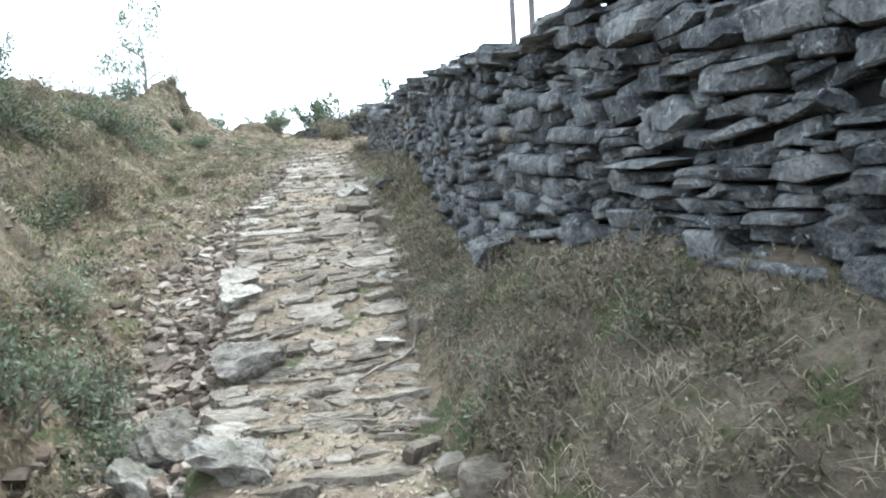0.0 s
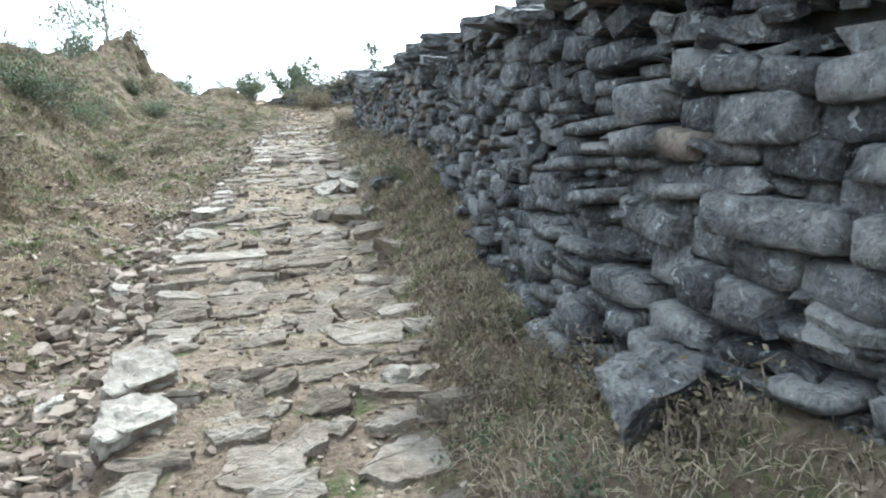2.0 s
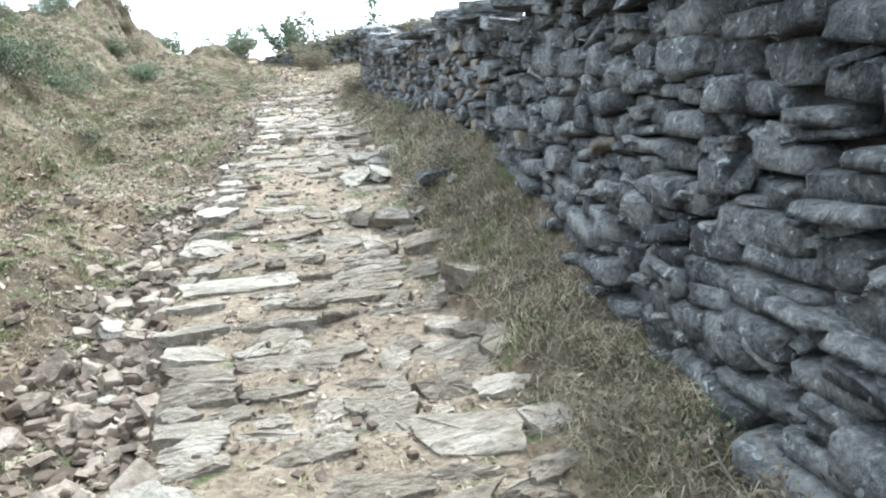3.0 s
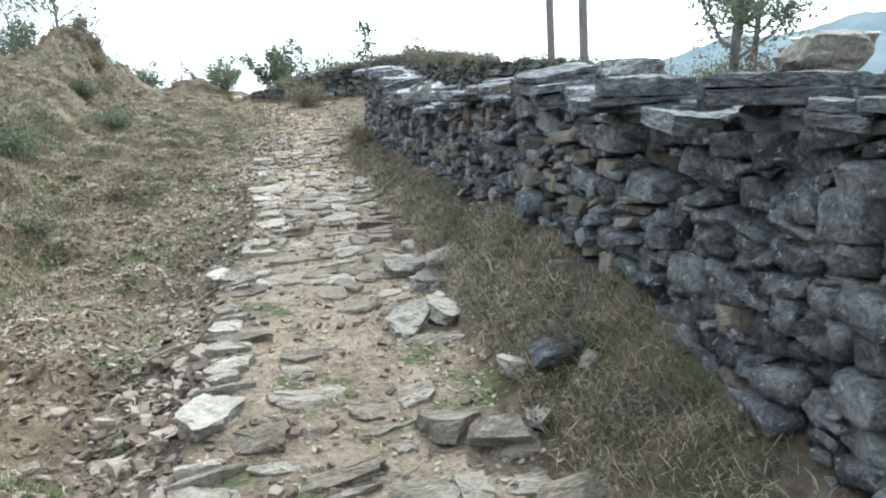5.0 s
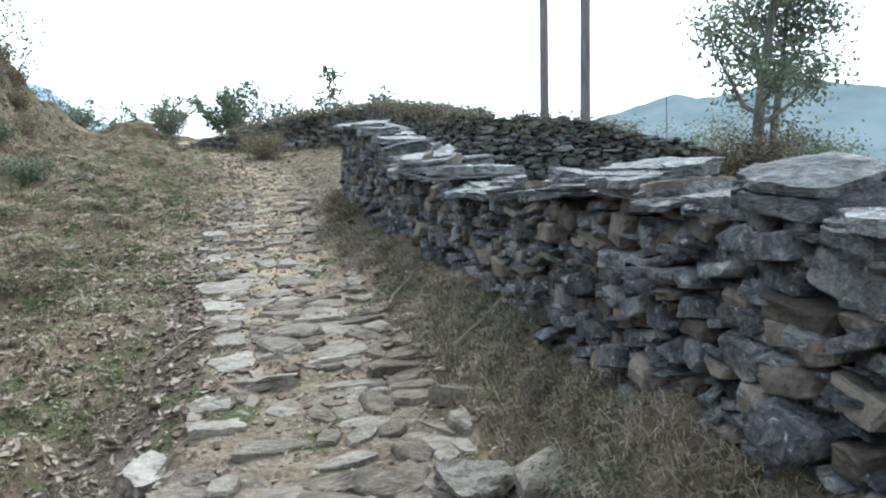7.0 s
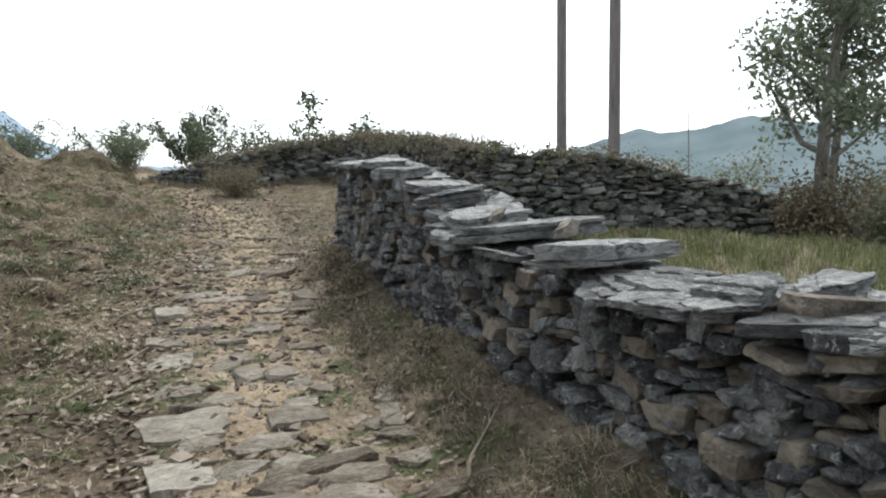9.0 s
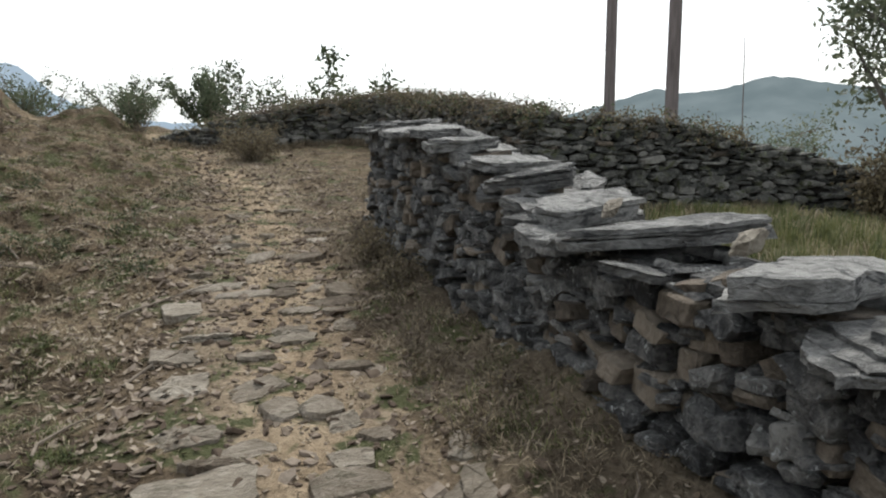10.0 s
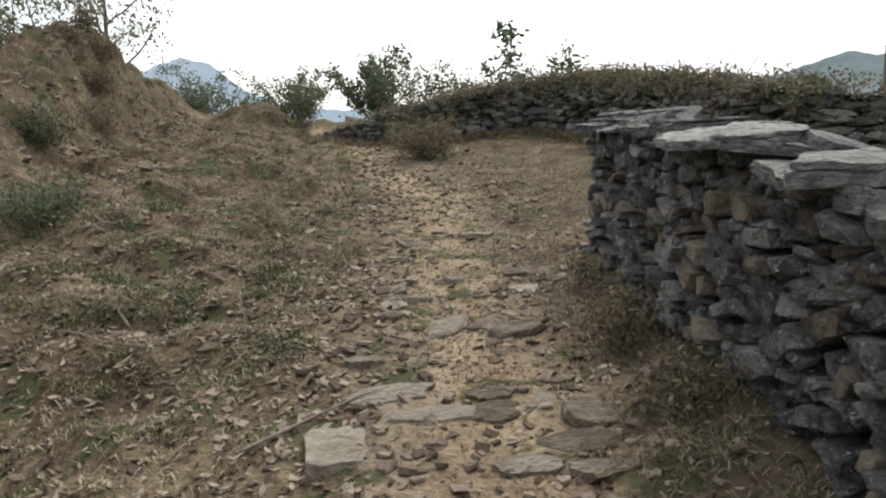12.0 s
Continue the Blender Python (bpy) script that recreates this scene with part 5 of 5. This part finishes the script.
verge_x = lambda y, u: path_right(y) + 0.02 + 0.08 * (1 - u) + (wall_x(y) - path_right(y) - 0.05) * u
grass("verge_grass", "matted brown dry grass on the verge", 15000, verge_x, 0.5, 17.2, 22, 0.06, 0.0055, 1.8, BROWN_GRASS, 1)
grass("straw_grass", "straw-coloured dry grass on the verge", 15000, verge_x, 0.5, 12, 14, 0.075, 0.0038, 1.9, DRY_GRASS, 2)
grass("verge_green", "sparse green grass tufts on the verge", 8000, verge_x, 0.8, 15, 40, 0.055, 0.005, 1.2, GREEN_GRASS, 3)
bank_x = lambda y, u: bank_foot(y) + 0.25 - u * 3.2
grass("bank_grass", "dry yellow grass on the earth bank", 34000, bank_x, 1.5, 28, 14, 0.075, 0.006, 1.5, DRY_GRASS, 4)
grass("bank_green", "olive green grass on the earth bank", 35000, bank_x, 1.5, 20, 40, 0.07, 0.007, 1.2, GREEN_GRASS, 5)
grass("bank_brown", "withered brown growth on the earth bank", 28000, bank_x, 1.5, 28, 26, 0.07, 0.007, 1.6, BROWN_GRASS, 15)
slope_x = lambda y, u: path_left(y) - 0.35 - u * 3.0
grass("slope_grass", "short dry grass on the open slope", 50000, slope_x, 5, 29, 16, 0.05, 0.006, 1.7, DRY_GRASS, 6)
grass("slope_green", "short olive grass on the open slope", 46000, slope_x, 5, 28, 90, 0.05, 0.006, 1.3, GREEN_GRASS, 7)
grass("slope_brown", "withered brown grass on the open slope", 28000, slope_x, 5, 29, 22, 0.035, 0.009, 1.6, BROWN_GRASS, 16)
crest_x = lambda y, u: path_right(y) - 0.7 + u * 3.2
grass("crest_grass", "short dry grass beyond the wall's end", 18000, crest_x, 16.8, 29, 14, 0.045, 0.007, 1.4, DRY_GRASS, 8)
grass("crest_brown", "withered brown grass beyond the wall's end", 18000, crest_x, 15.8, 29, 20, 0.035, 0.009, 1.4, BROWN_GRASS, 17)
grass("field_grass", "tall yellow-green grass in the walled field", 15000, lambda y, u: 2.3 + u * 5.2, 9.5, 17.8, 14, 0.22, 0.009, 0.7, GREEN_GRASS, 9)
grass("field_straw", "dry straw-coloured grass in the walled field", 14000, lambda y, u: 2.1 + u * 6.0, 7, 18, 14, 0.16, 0.008, 0.9, DRY_GRASS, 10)
grass("path_tufts", "small green tufts between the slabs", 2500, lambda y, u: path_left(y) + (path_right(y) - path_left(y)) * u, 1, 17, 18, 0.03, 0.006, 1.2, GREEN_GRASS, 11)
grass("path_straw", "dry straw trodden between the slabs", 8000, lambda y, u: path_left(y) + (path_right(y) - path_left(y)) * u, 1, 20, 9, 0.03, 0.005, 2.0, DRY_GRASS, 18)

gg = np.random.RandomState(12)
yl = 9 + 9 * gg.uniform(0, 1, 5000)
xl_ = path_left(yl) - 0.05 - gg.uniform(0, 1, 5000) ** 1.2 * 2.6
tagged(new("bark_litter", flakes("bark_litter", xl_, yl, height(xl_, yl) + 0.01, 0.026, LITTER, 3)), "larger pale dry leaves strewn over the slope", "leaves", kind="stuff")
yl = gg.uniform(5, 27, 14000)
xl_ = path_left(yl) + 0.1 - gg.uniform(0, 1, 14000) ** 1.2 * 3.6
tagged(new("leaf_litter", flakes("leaf_litter", xl_, yl, height(xl_, yl) + 0.01, 0.025, LITTER, 1)), "dry brown fallen leaves and bark flakes", "leaves", kind="stuff")
yl = gg.uniform(0.8, 22, 13000)
xl_ = path_left(yl) + gg.uniform(0, 1, 13000) ** 0.7 * (np.minimum(wall_x(yl), 2.4) - path_left(yl) - 0.02)
tagged(new("path_litter", flakes("path_litter", xl_, yl, height(xl_, yl) + 0.008, 0.015, LITTER, 2)), "dry leaves lying on path and verge", "leaves", kind="stuff")

# brambles that have overgrown the far wall
bram = np.random.RandomState(33)
roots = []
for k in range(700):
    s = far_len * bram.uniform(0.12, 0.92)
    x, y, zb, zt, a = far_at(s)
    off = bram.uniform(-0.35, 0.12)
    roots.append((x - math.sin(a) * off, y + math.cos(a) * off, zt + bram.uniform(-0.25, 0.1) * (1 if off > 0 else 0.3)))
tagged(new("bramble", leaf_cloud("bramble", roots, 0.06, 9000, 0.05, LEAF_DRY, 34)), "withered brown bramble leaves over the field wall", "bramble", kind="stuff")
tagged(new("bramble_green", leaf_cloud("bramble_green", roots[::3], 0.08, 3500, 0.05, LEAF, 35)), "dark green bramble leaves over the field wall", "bramble", kind="stuff")
fu = np.random.RandomState(36).uniform(0, far_len, 9000)
fp = np.array([far_at(v) for v in fu])
fo = np.random.RandomState(37).uniform(0.02, 0.4, 9000)
fx2, fy2 = fp[:, 0] - np.sin(fp[:, 4]) * fo, fp[:, 1] + np.cos(fp[:, 4]) * fo
tagged(new("wall_foot_grass", blades("wall_foot_grass", fx2, fy2, height(fx2, fy2), 0.14, 0.008, 1.0, BROWN_GRASS, 38)), "brown grass at the foot of the field wall", "grass", kind="stuff")

# brushwood laid along the far wall's top
br = random.Random(15)
heap = Heap()
for k in range(1700):
    s = br.uniform(0.32, 0.86) * far_len
    x, y, zb, zt, a = far_at(s)
    d = br.uniform(0.1, 0.45)
    px, py = x + math.sin(a) * d, y - math.cos(a) * d
    line = limb_line(br, (px, py, zt + br.uniform(-0.08, 0.05)), (math.cos(a + br.gauss(0, 0.6)), math.sin(a + br.gauss(0, 0.6)), br.gauss(0.1, 0.2)), br.uniform(0.2, 0.55), 0.3, 4, -0.12)
    heap.add(tube_arrays(line, [0.007, 0.006, 0.005, 0.003, 0.0015], 4), Matrix.Identity(4))
tagged(new("brushwood", heap.mesh("brushwood", TWIG)), "tangled dry thorny branches along the field wall's top", "brushwood", kind="stuff")
